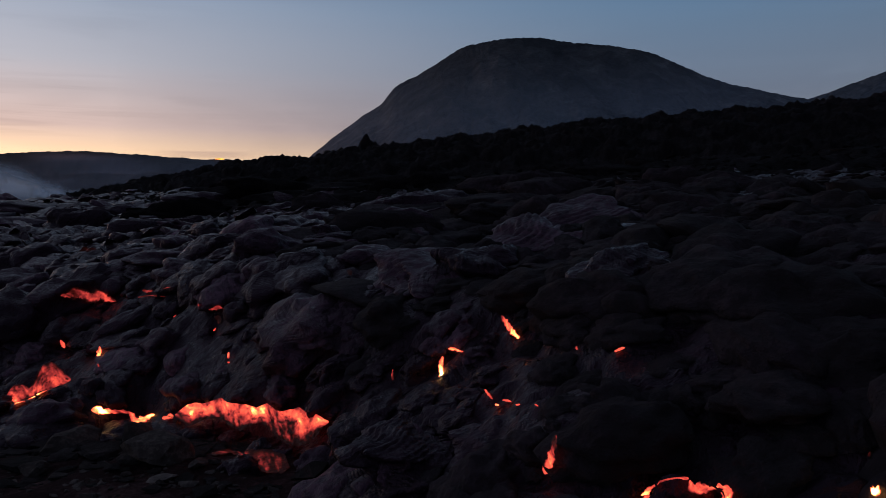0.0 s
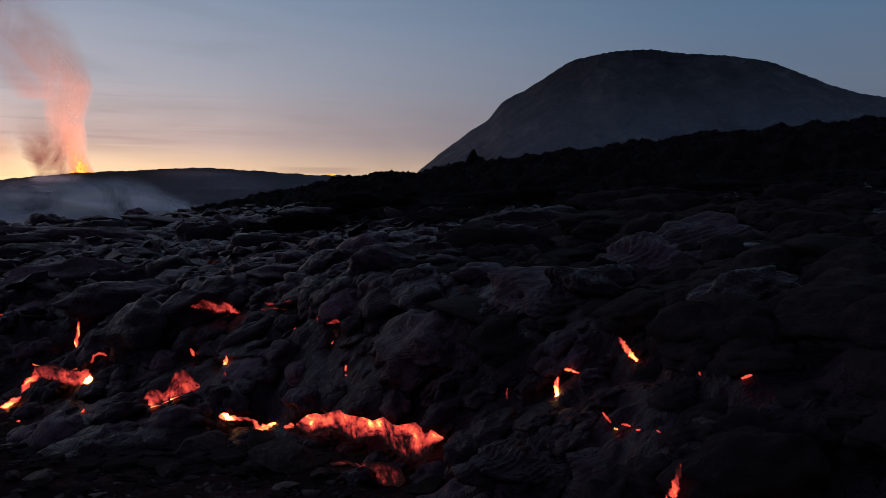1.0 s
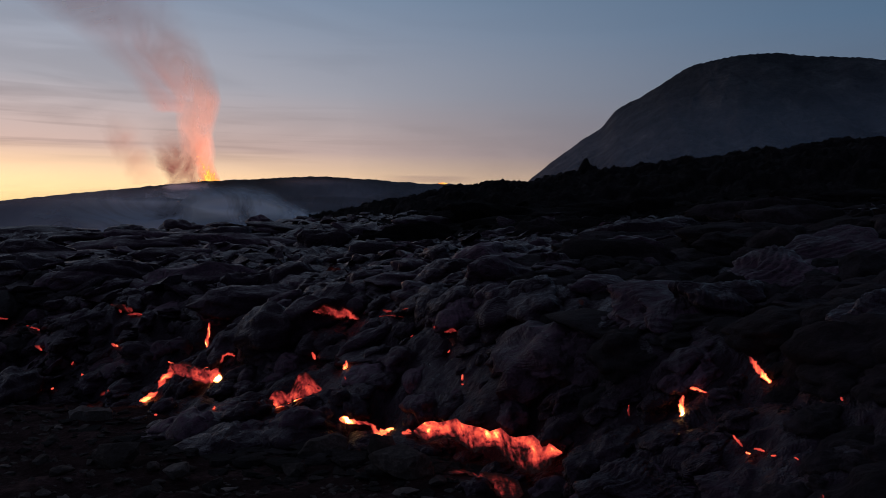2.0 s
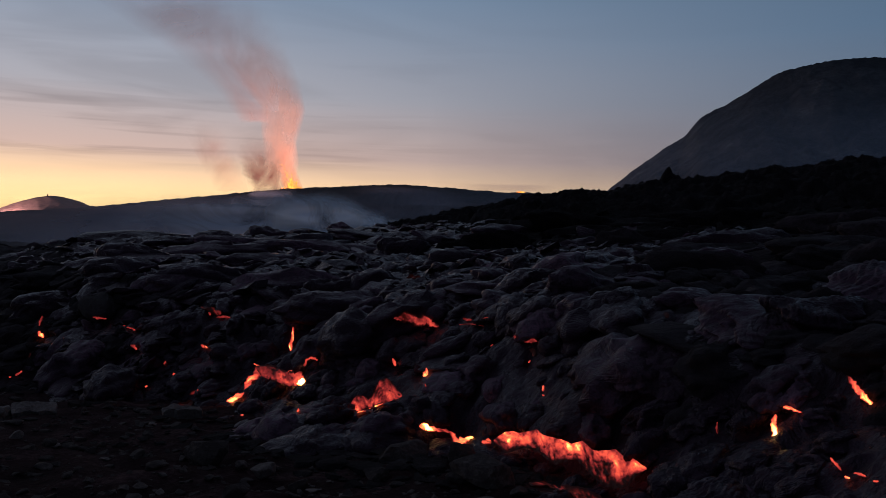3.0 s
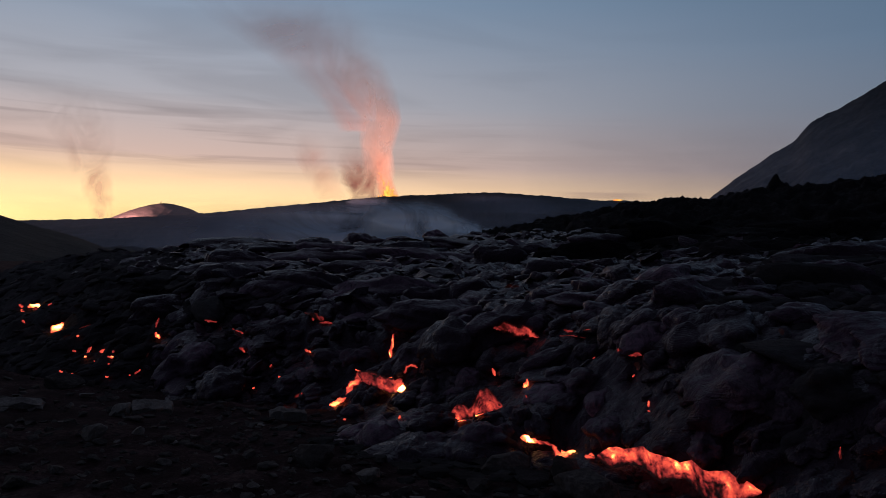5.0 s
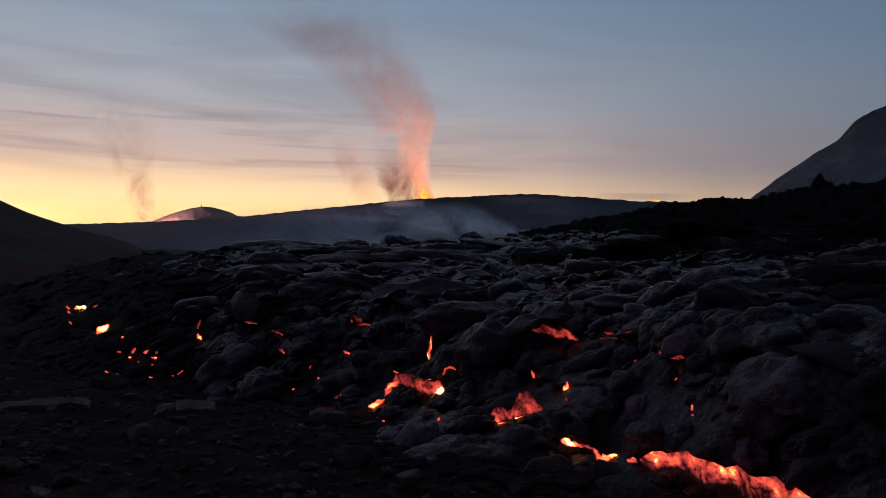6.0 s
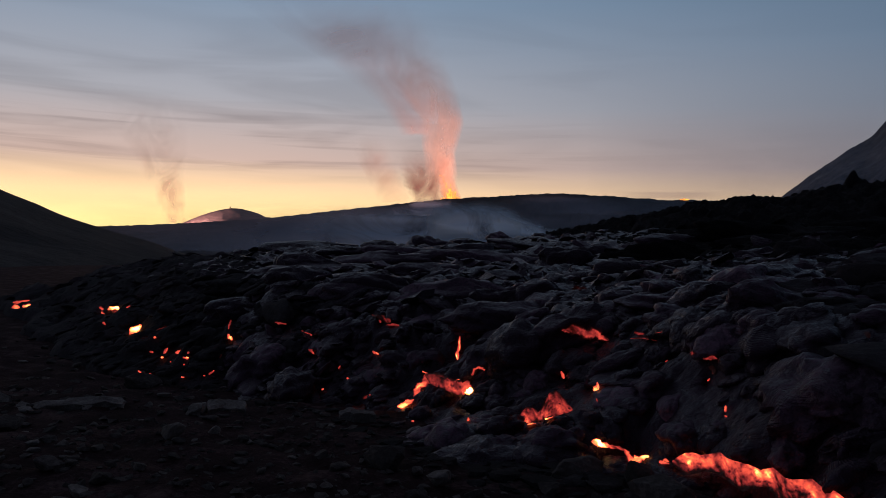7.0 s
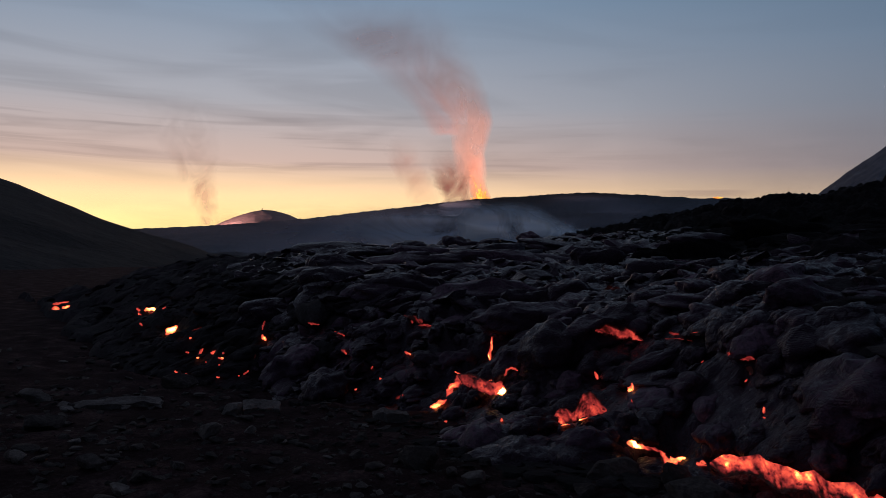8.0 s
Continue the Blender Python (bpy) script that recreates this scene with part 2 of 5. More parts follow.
def front_distance(x, y):
    """Metres inside the flow's front, which runs slantwise across the view."""
    u = (x - y) / 1.4142
    w = 0.5 * np.sin(u * 0.9 + 1.0) * smooth(-60, -2, u) + 1.1 * vnoise(u * 0.45, u * 0 + 3.0, 5) + 0.7 * vnoise(x * 0.8, y * 0.8, 6) + 0.4 * vnoise(x * 2.1, y * 2.1, 7)
    bend = np.interp(u, [-80, -36, -26, -17.5, -13.5, -10, -4, -1, 3], [9, 3.8, 2.8, 2.0, 0.6, 0, 0, 1.1, 2.0])
    return (x + y - 5.0) / 1.4142 + bend + 0.55 * w


# heights that the crust is known to reach: x, y, z
CRUST = [(1.76, 3.98, 0.95), (1.56, 4.7, 0.69), (1.88, 5.24, 1.32), (1.2, 5.42, 0.91), (0.84, 5.04, 0.26), (0.27, 6.6, 0.44), (0.2, 7.44, 0.77),
         (-0.88, 8.14, 0.3), (-0.86, 9.1, 0.75), (-1.8, 9.8, 0.57), (-2.9, 10.0, 0.23), (-4.1, 11.1, -0.08), (0.7, 12.8, 1.25), (-1.9, 16.6, 0.9),
         (3.16, 6.77, 1.3), (4.1, 7.9, 1.3), (5.0, 8.0, 1.5), (3.6, 10.9, 1.45), (5.5, 9.6, 1.72), (6.4, 11.6, 1.95), (7.4, 12.7, 2.0), (2.0, 13.6, 1.3), (4.1, 17.6, 1.5), (2.3, 8.2, 1.12), (2.45, 6.5, 1.22), (2.3, 5.5, 1.2), (2.27, 3.93, 1.2), (2.09, 3.4, 0.97), (1.49, 2.92, 0.7), (-0.23, 6.6, 0.0), (-1.2, 8.4, 0.13), (-2.65, 9.75, -0.17)]


def flow_base(x, y):
    g = ground_height(x, y)
    s = front_distance(x, y)
    width = 2.9 + 0.22 * np.clip(-x - 4, 0, 12)
    top = 0.9 + 0.022 * y + 0.065 * x
    prof = smooth(-0.25, 1, s / width) ** 0.8
    return g - 0.12 + (top - g + 0.12) * prof, s, g


CRUST_W = []
NOTCHES = []


def flow_height(x, y, detail=True):
    z, s, g = flow_base(x, y)
    for (px, py, _), w, wide in zip(CRUST, CRUST_W, CRUST_WIDE):
        z = z + w * np.exp(-((x - px) ** 2 + (y - py) ** 2) / (2 * wide ** 2))
    for cx, cy, ux, uy, amp, wide in NOTCHES:
        near = (np.abs(x - cx) < 3 * wide) & (np.abs(y - cy) < 3 * wide)
        if near.any():
            ax, ay = x[near] - cx, y[near] - cy
            along = ax * ux + ay * uy
            z[near] += amp * np.tanh(along / (0.6 * amp)) * np.exp(-(ax * ax + ay * ay) / (wide * wide))
    if not detail:
        return z, s
    wx = x + 0.35 * fbm(x * 0.8, y * 0.8, 21, 3)
    wy = y + 0.35 * fbm(x * 0.8, y * 0.8, 31, 3)
    edge = smooth(-0.4, 0.6, s)
    far = smooth(12, 40, np.hypot(x, y))
    z = z + edge * (0.55 * fbm(x * 0.16, y * 0.16, 40, 3) * (0.5 + far)
                    + 0.2 * domes(wx * 0.62 + 0.2 * wy, wy * 0.5, 50) - 0.1
                    + 0.16 * domes(wx * 1.6, wy * 1.25, 60) - 0.06
                    + 0.07 * domes(wx * 3.6, wy * 3.0, 70) - 0.03
                    + 0.05 * fbm(wx * 6, wy * 6, 80, 3)
                    + smooth(8, 14, np.hypot(x, y)) * 0.32 * (0.3 - np.abs(fbm(x * 1.7, y * 1.7, 85, 4, 0.55))))
    # far out the crust is broken into slabs and blocks
    z = z + far * (0.5 * domes(wx * 0.3, wy * 0.22, 90) + 0.3 * np.abs(fbm(x * 0.5, y * 0.5, 95, 3)))
    return z, s


CRUST_WIDE = [0.9 if math.hypot(q[0], q[1]) < 9 else 2.2 for q in CRUST]


def corrections():
    """Weights of the swellings that bring the crust to its known heights."""
    P, wide = np.array(CRUST), np.array(CRUST_WIDE)
    z0 = flow_height(P[:, 0], P[:, 1])[0]
    d2 = (P[:, None, 0] - P[None, :, 0]) ** 2 + (P[:, None, 1] - P[None, :, 1]) ** 2
    K = np.exp(-d2 / (2 * wide[None] ** 2)) + 0.15 * np.eye(len(P))
    return list(np.linalg.solve(K, P[:, 2] - 0.05 - z0))


CRUST_W.extend(corrections())


def reach(az):
    """How far the young flow goes in each direction (degrees from +y)."""
    return np.interp(az, [-50, -32, -25, -14, -6, 4, 15, 60], [42, 40, 46, 60, 90, 110, 110, 110])


def is_dimmed(x, y):
    """Where a darker crust colour holds the dimness off to the two sides."""
    side = np.degrees(np.arctan2(x, y))
    patch = 16 * vnoise(x * 0.5, y * 0.5, 131) + 10 * vnoise(x * 1.7, y * 1.7, 132) + 12 * vnoise(x * 6, y * 6, 133)
    return (side + patch > 15) | ((side + 0.7 * patch < -31) & (np.hypot(x, y) > 8))


def is_black(x, y):
    """Where blacker, rougher lava lies: beyond the young crust."""
    side, r = np.degrees(np.arctan2(x, y)), np.hypot(x, y)
    patch = 7 * vnoise(x * 0.15, y * 0.15, 141) + 9 * vnoise(x * 2.3, y * 2.3, 142)
    return (side + patch > -3) & (r + patch > 23)


def build_flow():
    A, R, X, Y = polar(-66, 66, 0.26, 1.0, 115, 1.009)
    Z, S = flow_height(X, Y)
    lim = reach(np.degrees(A)) * (1 + 0.12 * vnoise(A * 40, R * 0, 3))
    G = ground_height(X, Y)
    Z = np.where(R > lim, Z - (R - lim) * 0.5, Z) - 0.5 * smooth(-0.15, -0.6, S)
    ok = (S > -1.0) & (R < lim + 12)
    keep = ok[:-1, :-1] & ok[1:, :-1] & ok[1:, 1:] & ok[:-1, 1:]
    # one sheet: drop the scraps that the ragged front leaves before it
    sheet = np.zeros_like(keep)
    sheet[keep.shape[0] // 2, -120] = True
    while True:
        grown = sheet.copy()
        grown[1:] |= sheet[:-1]
        grown[:-1] |= sheet[1:]
        grown[:, 1:] |= sheet[:, :-1]
        grown[:, :-1] |= sheet[:, 1:]
        grown &= keep
        if grown.sum() == sheet.sum():
            break
        sheet = grown
    keep = sheet
    V = np.stack([X, Y, Z], -1)
    west = keep & (np.degrees(A) < -30 + 5 * vnoise(X, Y, 151))[:-1, :-1]
    dimmed = grid_mesh("old_crust", V, *X.shape, DULL_CRUST, west)
    far = keep & ~west & is_black(X, Y)[:-1, :-1]
    beyond = grid_mesh("black_crust", V, *X.shape, OLD_LAVA, far)
    me = grid_mesh("lava_flow", V, *X.shape, BASALT, keep & ~west & ~far)
    flow = tagged(new("lava_flow", me), "black pahoehoe lava flow with lobed ropy crust, glowing through cracks", "lava flow", kind="structure")
    tagged(new("old_crust", dimmed), "dull black crust, darkened in colour, at the far end of the flow").parent = flow
    tagged(new("black_crust", beyond), "rough black crust where the flow meets older lava").parent = flow
    return flow



class Vein:
    """One opening in the crust, seen from a stand: azimuth, elevation, width (degrees) and heat along it."""
    def __init__(self, stand, name, fall, path):
        self.eye, self.name, self.fall = STANDS[stand], name, fall
        p = np.array(path)
        step = np.hypot(np.diff(p[:, 0]) * 0.97, np.diff(p[:, 1]))
        at = np.concatenate([[0], np.cumsum(step)])
        n = int(np.clip(at[-1] / 0.045, 7, 220))
        s = np.linspace(0, at[-1], n)
        line = np.stack([np.interp(s, at, p[:, k]) for k in range(4)], -1)
        for _ in range(1 if name == "molten_wall" else max(1, int(0.12 / (s[1] + 1e-6)))):
            line[1:-1] = 0.25 * line[:-2] + 0.5 * line[1:-1] + 0.25 * line[2:]
        self.s, self.line = s, line
        self.mid = radians(0.5 * (line[:, 0].min() + line[:, 0].max())), radians(0.5 * (line[:, 1].min() + line[:, 1].max()))
        self.wide = radians(max(np.ptp(line[:, 0]), line[:, 2].max()))
        self.high = radians(np.ptp(line[:, 1]) * 0.6 + line[:, 2].max())
        self.d = 5.0


VEINS_POOL_WALL = [(0.3, [(-0.64, -14.78, 0.24, 0.42), (-0.10, -14.78, 1.00, 0.46), (0.23, -14.84, 1.48, 0.48), (0.73, -14.74, 1.40, 0.52), (1.28, -14.68, 1.08, 0.55), (1.91, -14.58, 1.17, 0.48), (2.54, -14.58, 1.61, 0.46), (2.96, -14.90, 1.57, 0.54), (3.89, -15.33, 1.89, 0.52), (4.32, -15.30, 1.73, 0.52), (5.09, -15.22, 1.05, 0.54), (5.51, -15.15, 1.21, 0.55), (5.86, -15.23, 1.69, 0.50), (6.58, -15.89, 1.84, 0.38), (7.01, -16.08, 2.12, 0.38), (7.87, -16.20, 2.60, 0.40), (8.21, -16.15, 2.80, 0.44), (8.95, -16.32, 2.10, 0.46), (9.29, -16.18, 1.88, 0.46), (9.68, -16.00, 1.20, 0.54), (10.11, -15.98, 0.52, 0.58), (10.45, -15.96, 0.16, 0.60)])]
VEINS_POOL = [
    (0, [(0.15, -14.42, 0.13, 0.75), (0.86, -14.25, 0.26, 0.90), (1.49, -14.27, 0.26, 0.92), (2.12, -14.45, 0.13, 0.70)]),
    (0, [(9.38, -15.72, 0.21, 0.70), (10.02, -15.88, 0.30, 0.90), (10.45, -15.92, 0.17, 0.85)])]
VEINS_POOL_AND_LIT_ROCK = [
    (0, [(-6.19, -13.83, 0.34, 0.80), (-5.68, -13.86, 0.60, 1.00), (-5.08, -14.06, 0.38, 0.90), (-4.48, -14.14, 0.21, 0.50), (-3.79, -14.22, 0.26, 0.50), (-3.35, -14.80, 0.55, 0.60), (-3.11, -14.97, 0.64, 0.85), (-2.62, -14.68, 0.38, 0.80), (-2.09, -14.55, 0.17, 0.90)]),
    (0, [(-1.55, -14.86, 0.26, 0.55), (-1.14, -14.80, 0.51, 0.62), (-0.77, -14.78, 0.26, 0.55)]),
    # last two rows: rock lit red below the pool, put in as dim emission
    (0, [(4.23, -17.71, 0.51, 0.16), (5.94, -18.38, 1.45, 0.26), (7.01, -18.79, 1.45, 0.24), (7.57, -18.95, 0.43, 0.20)]),
    (0, [(1.90, -17.62, 0.21, 0.12), (3.16, -17.51, 0.38, 0.16), (4.23, -17.86, 0.34, 0.16)])]
VEINS_CLEFTS = [
    (0, [(23.46, -8.31, 0.21, 0.40), (23.71, -8.67, 0.43, 0.60), (24.12, -9.18, 0.51, 0.78), (24.48, -9.62, 0.51, 0.95), (24.85, -10.05, 0.38, 1.05)]),
    (0, [(19.51, -10.82, 0.21, 0.70), (20.01, -10.85, 0.30, 0.90), (20.35, -11.00, 0.21, 0.85), (20.68, -11.03, 0.13, 0.70)]),
    (0, [(19.10, -11.37, 0.17, 0.50), (18.93, -11.87, 0.38, 0.62), (18.98, -12.36, 0.34, 0.78), (19.02, -12.80, 0.43, 1.00), (19.02, -13.09, 0.21, 0.90)]),
    (0, [(22.36, -13.79, 0.17, 0.50), (22.69, -14.14, 0.30, 0.65), (23.02, -14.52, 0.17, 0.60)]),
    (0, [(23.19, -14.90, 0.17, 0.80), (23.52, -14.92, 0.17, 0.80)]),
    (0, [(23.72, -14.60, 0.13, 0.50), (24.09, -14.57, 0.21, 0.55), (24.45, -14.67, 0.13, 0.50)])]
VEINS_CLEFTS_B = [
    (0, [(24.78, -14.89, 0.17, 0.70), (25.14, -14.86, 0.17, 0.70)]),
    (0, [(26.22, -14.83, 0.13, 0.40), (26.54, -14.96, 0.13, 0.40)]),
    (0, [(31.96, -10.82, 0.21, 0.50), (32.36, -10.67, 0.26, 0.55), (32.73, -10.53, 0.13, 0.50)]),
    (0, [(29.15, -10.54, 0.17, 0.30), (29.27, -10.81, 0.17, 0.35)]),
    (0, [(15.29, -12.29, 0.13, 0.30), (15.25, -12.78, 0.21, 0.35), (15.29, -13.11, 0.13, 0.35)])]
VEINS_FOOT = [
    (0, [(26.91, -16.69, 0.21, 0.20), (26.66, -17.89, 0.51, 0.42), (26.32, -18.89, 0.68, 0.60), (26.07, -19.48, 0.60, 0.75)]),
    (0, [(33.18, -20.47, 0.21, 0.85), (33.62, -20.24, 0.43, 0.98), (34.02, -19.83, 0.26, 0.60), (34.54, -19.44, 0.21, 0.50), (35.02, -19.25, 0.17, 0.45), (35.81, -19.07, 0.13, 0.35), (36.21, -19.03, 0.21, 0.50), (36.56, -19.07, 0.34, 0.60)]),
    (0, [(36.60, -19.14, 0.34, 0.50), (36.92, -19.56, 0.77, 0.55), (37.39, -19.66, 0.60, 0.68), (37.97, -19.52, 0.38, 0.70), (38.62, -19.30, 0.38, 0.70), (39.08, -19.39, 0.43, 0.65), (39.24, -19.82, 0.60, 0.72), (39.10, -20.35, 0.60, 0.65)]),
    (0, [(33.71, -20.38, 0.68, 0.70), (33.67, -20.99, 0.85, 0.60)])]
VEINS_FOOT_B = [
    (0, [(48.36, -17.18, 0.13, 0.35), (48.47, -17.75, 0.43, 0.60), (48.51, -18.20, 0.64, 0.95), (48.26, -18.48, 0.43, 1.00)]),
    (0, [(48.00, -16.21, 0.21, 0.20), (48.09, -15.85, 0.17, 0.20)])]
VEINS_MOUTH_WALL = [(-0.11, [(-10.96, -12.84, 0.16, 0.50), (-10.55, -12.51, 0.92, 0.50), (-10.23, -12.40, 1.33, 0.48), (-9.73, -12.38, 1.09, 0.44), (-9.40, -12.43, 0.68, 0.36), (-9.12, -12.19, 1.01, 0.34), (-8.83, -11.80, 1.66, 0.38), (-8.50, -11.52, 1.91, 0.42), (-8.09, -11.41, 1.91, 0.45), (-7.76, -11.44, 1.55, 0.46), (-7.42, -11.61, 1.06, 0.48), (-7.09, -11.74, 0.49, 0.50), (-6.88, -11.76, 0.20, 0.50)])]
VEINS_MOUTH = [
    (0, [(-10.30, -13.02, 0.13, 0.75), (-9.73, -12.84, 0.26, 0.95), (-9.40, -12.69, 0.21, 0.90), (-8.91, -12.54, 0.21, 0.95), (-8.29, -12.36, 0.13, 0.75)]),
    (0, [(-7.61, -9.06, 0.13, 0.40), (-7.44, -9.35, 0.26, 0.55), (-7.36, -9.64, 0.17, 0.55)]),
    (0, [(-5.05, -9.71, 0.13, 0.50), (-5.09, -10.00, 0.38, 0.72), (-5.17, -10.24, 0.34, 0.95), (-5.25, -10.41, 0.17, 0.90)])]
VEINS_VAULT = [
    (0, [(-19.18, -12.16, 0.17, 0.70), (-18.98, -12.08, 0.43, 0.85), (-18.61, -11.89, 0.47, 1.05), (-18.21, -11.73, 0.34, 0.95), (-17.92, -11.57, 0.17, 0.70)]),
    (0, [(-17.92, -11.61, 0.17, 0.60), (-17.73, -11.12, 0.43, 0.72), (-17.54, -10.72, 0.60, 0.62), (-17.14, -10.19, 0.8, 0.52), (-16.81, -9.98, 0.8, 0.45)]),
    (-0.13, [(-17.15, -9.70, 0.26, 0.45), (-16.52, -10.06, 0.85, 0.48), (-15.89, -10.18, 1.05, 0.5), (-15.25, -10.47, 0.9, 0.5), (-14.83, -10.63, 1.1, 0.50), (-14.32, -10.62, 1.05, 0.58), (-13.90, -10.78, 0.9, 0.70), (-13.52, -10.82, 0.51, 0.85)]),
    (0, [(-14.35, -10.95, 0.21, 0.90), (-14.06, -10.87, 0.47, 1.10), (-13.81, -10.82, 0.60, 1.25), (-13.52, -10.82, 0.47, 1.20)])]
VEINS_VAULT_B = [
    (0, [(-15.11, -11.04, 0.26, 1.00), (-14.95, -10.71, 0.38, 1.00), (-14.75, -10.38, 0.34, 0.80), (-14.55, -10.05, 0.21, 0.65)]),
    (0, [(-17.32, -9.49, 0.13, 0.50), (-16.94, -9.78, 0.26, 0.60), (-16.52, -9.94, 0.21, 0.65), (-16.06, -9.90, 0.13, 0.60)]),
    (0, [(-14.52, -6.85, 0.13, 0.50), (-14.55, -7.48, 0.21, 0.60), (-14.66, -7.98, 0.30, 0.75), (-14.73, -8.27, 0.38, 0.95), (-14.68, -8.65, 0.21, 0.60)]),
    (0, [(-13.63, -9.75, 0.26, 0.55), (-13.48, -9.29, 0.21, 0.60), (-13.15, -9.12, 0.21, 0.65), (-12.80, -9.24, 0.21, 0.65), (-12.33, -9.61, 0.13, 0.60)]),
    (0, [(-18.16, -13.13, 0.17, 0.60), (-17.92, -13.14, 0.17, 0.60)]),
    (0, [(-14.04, -13.03, 0.26, 0.60), (-13.92, -12.78, 0.21, 0.60)])]
VEINS_SPARKS = [
    (0, [(-21.17, -5.40, 0.21, 0.20), (-20.43, -5.55, 0.43, 0.20), (-19.73, -5.96, 0.43, 0.14)]),
    (0, [(-20.09, -6.17, 0.13, 0.40), (-19.52, -6.12, 0.21, 0.45), (-19.07, -6.16, 0.13, 0.40)]),
    (0, [(-20.59, -5.76, 0.21, 0.30), (-20.46, -6.01, 0.17, 0.40)]),
    (0, [(-26.31, -6.62, 0.13, 0.25), (-25.85, -6.79, 0.17, 0.38), (-25.50, -6.99, 0.17, 0.42)]),
    (0, [(-25.78, -7.98, 0.17, 0.40), (-25.54, -8.15, 0.30, 0.50), (-25.34, -8.35, 0.13, 0.50)]),
    (0, [(-21.09, -8.10, 0.13, 0.60), (-20.84, -8.22, 0.26, 0.70), (-20.60, -8.35, 0.13, 0.60)]),
    (0, [(-23.56, -9.41, 0.17, 0.50), (-23.41, -9.17, 0.17, 0.50)]),
    (0, [(-22.95, -10.14, 0.21, 0.70), (-22.75, -10.11, 0.17, 0.70)])]
VEINS_SPARKS_B = [
    (0, [(-24.77, -10.94, 0.17, 0.60), (-24.62, -10.82, 0.17, 0.60)]),
    (0, [(-21.75, -11.60, 0.21, 0.25), (-21.39, -11.41, 0.34, 0.48), (-21.16, -11.25, 0.17, 0.50)]),
    (0, [(-22.64, -12.33, 0.51, 0.06), (-21.96, -12.43, 0.60, 0.10), (-21.66, -11.96, 0.43, 0.10)])]
VEINS_SHELF = [
    (0, [(-7.06, -6.20, 0.17, 0.40), (-6.47, -6.06, 0.60, 0.38), (-5.83, -6.12, 0.60, 0.36), (-5.18, -6.31, 0.68, 0.34), (-4.54, -6.25, 0.68, 0.40), (-3.98, -6.60, 0.34, 0.42), (-3.54, -6.76, 0.13, 0.40)]),
    (0, [(-1.83, -6.05, 0.13, 0.20), (-1.44, -6.16, 0.30, 0.38), (-1.10, -6.15, 0.17, 0.32)]),
    (0, [(-2.11, -6.53, 0.09, 0.35), (-1.14, -6.45, 0.13, 0.45), (-0.20, -6.61, 0.09, 0.35)]),
    (0, [(-0.43, -6.08, 0.09, 0.25), (0.11, -5.93, 0.09, 0.35)]),
    (0, [(2.11, -7.04, 0.21, 0.25), (2.17, -7.50, 0.17, 0.30)]),
    (0, [(2.84, -7.63, 0.21, 0.50), (3.21, -7.61, 0.38, 0.55), (3.54, -7.50, 0.47, 0.52), (3.87, -7.61, 0.13, 0.50)])]
VEINS_SHELF_B = [
    (0, [(3.62, -8.69, 0.30, 0.05), (3.48, -8.09, 0.38, 0.06)]),
    (0, [(3.22, -9.21, 0.21, 0.45), (3.38, -8.96, 0.13, 0.30)]),
    (0, [(-4.51, -10.97, 0.17, 0.30), (-4.42, -11.21, 0.13, 0.35)]),
    (0, [(4.39, -10.77, 0.17, 0.45), (4.44, -11.01, 0.30, 0.60), (4.41, -11.25, 0.13, 0.50)]),
    (0, [(4.33, -11.50, 0.21, 0.52), (4.54, -11.52, 0.17, 0.52)]),
    (0, [(0.35, -8.09, 0.13, 0.40), (0.55, -7.91, 0.13, 0.40)]),
    (0, [(13.03, -5.04, 0.38, 0.02), (13.23, -5.47, 0.21, 0.10)]),
    (0, [(-6.22, -3.12, 0.34, 0.03), (-5.63, -3.02, 0.55, 0.05), (-5.12, -3.00, 0.26, 0.03)])]
VEINS_ENDS = [
    (0, [(-45.06, -4.87, 0.34, 0.60), (-44.86, -4.91, 0.47, 1.00), (-44.56, -4.88, 0.30, 0.85)]),
    (0, [(-45.00, -4.57, 0.30, 0.42), (-44.50, -4.51, 0.26, 0.48), (-44.00, -4.40, 0.17, 0.50)]),
    (0, [(-44.43, -4.85, 0.26, 0.60), (-44.13, -4.78, 0.34, 0.82), (-43.93, -4.67, 0.17, 0.60)]),
    (0, [(-39.78, -4.93, 0.17, 0.50), (-39.49, -5.09, 0.30, 0.58)]),
    (0, [(-39.63, -5.24, 0.17, 0.45), (-39.45, -5.56, 0.26, 0.58)]),
    (0, [(-39.55, -5.95, 0.17, 0.45), (-39.36, -6.18, 0.17, 0.35)]),
    (0, [(-39.27, -5.09, 0.17, 0.75), (-38.91, -5.02, 0.34, 1.00), (-38.51, -5.02, 0.26, 0.90)]),
    (0, [(-38.98, -5.25, 0.21, 0.45), (-38.58, -5.30, 0.26, 0.48)])]
VEINS_ENDS_B = [
    (0, [(-38.07, -4.99, 0.13, 0.45), (-37.81, -4.84, 0.13, 0.45)]),
    (0, [(-37.81, -6.85, 0.17, 0.70), (-37.56, -6.58, 0.55, 1.00), (-37.26, -6.35, 0.47, 1.05), (-37.04, -6.19, 0.17, 0.70)]),
    (0, [(-37.03, -7.14, 0.45, 0.12), (-36.35, -7.20, 0.4, 0.1)]),
    (0, [(-36.24, -7.08, 0.17, 0.55), (-36.05, -7.08, 0.13, 0.55)]),
    (0, [(-36.09, -6.61, 0.17, 0.08), (-35.37, -6.34, 0.21, 0.12)])]
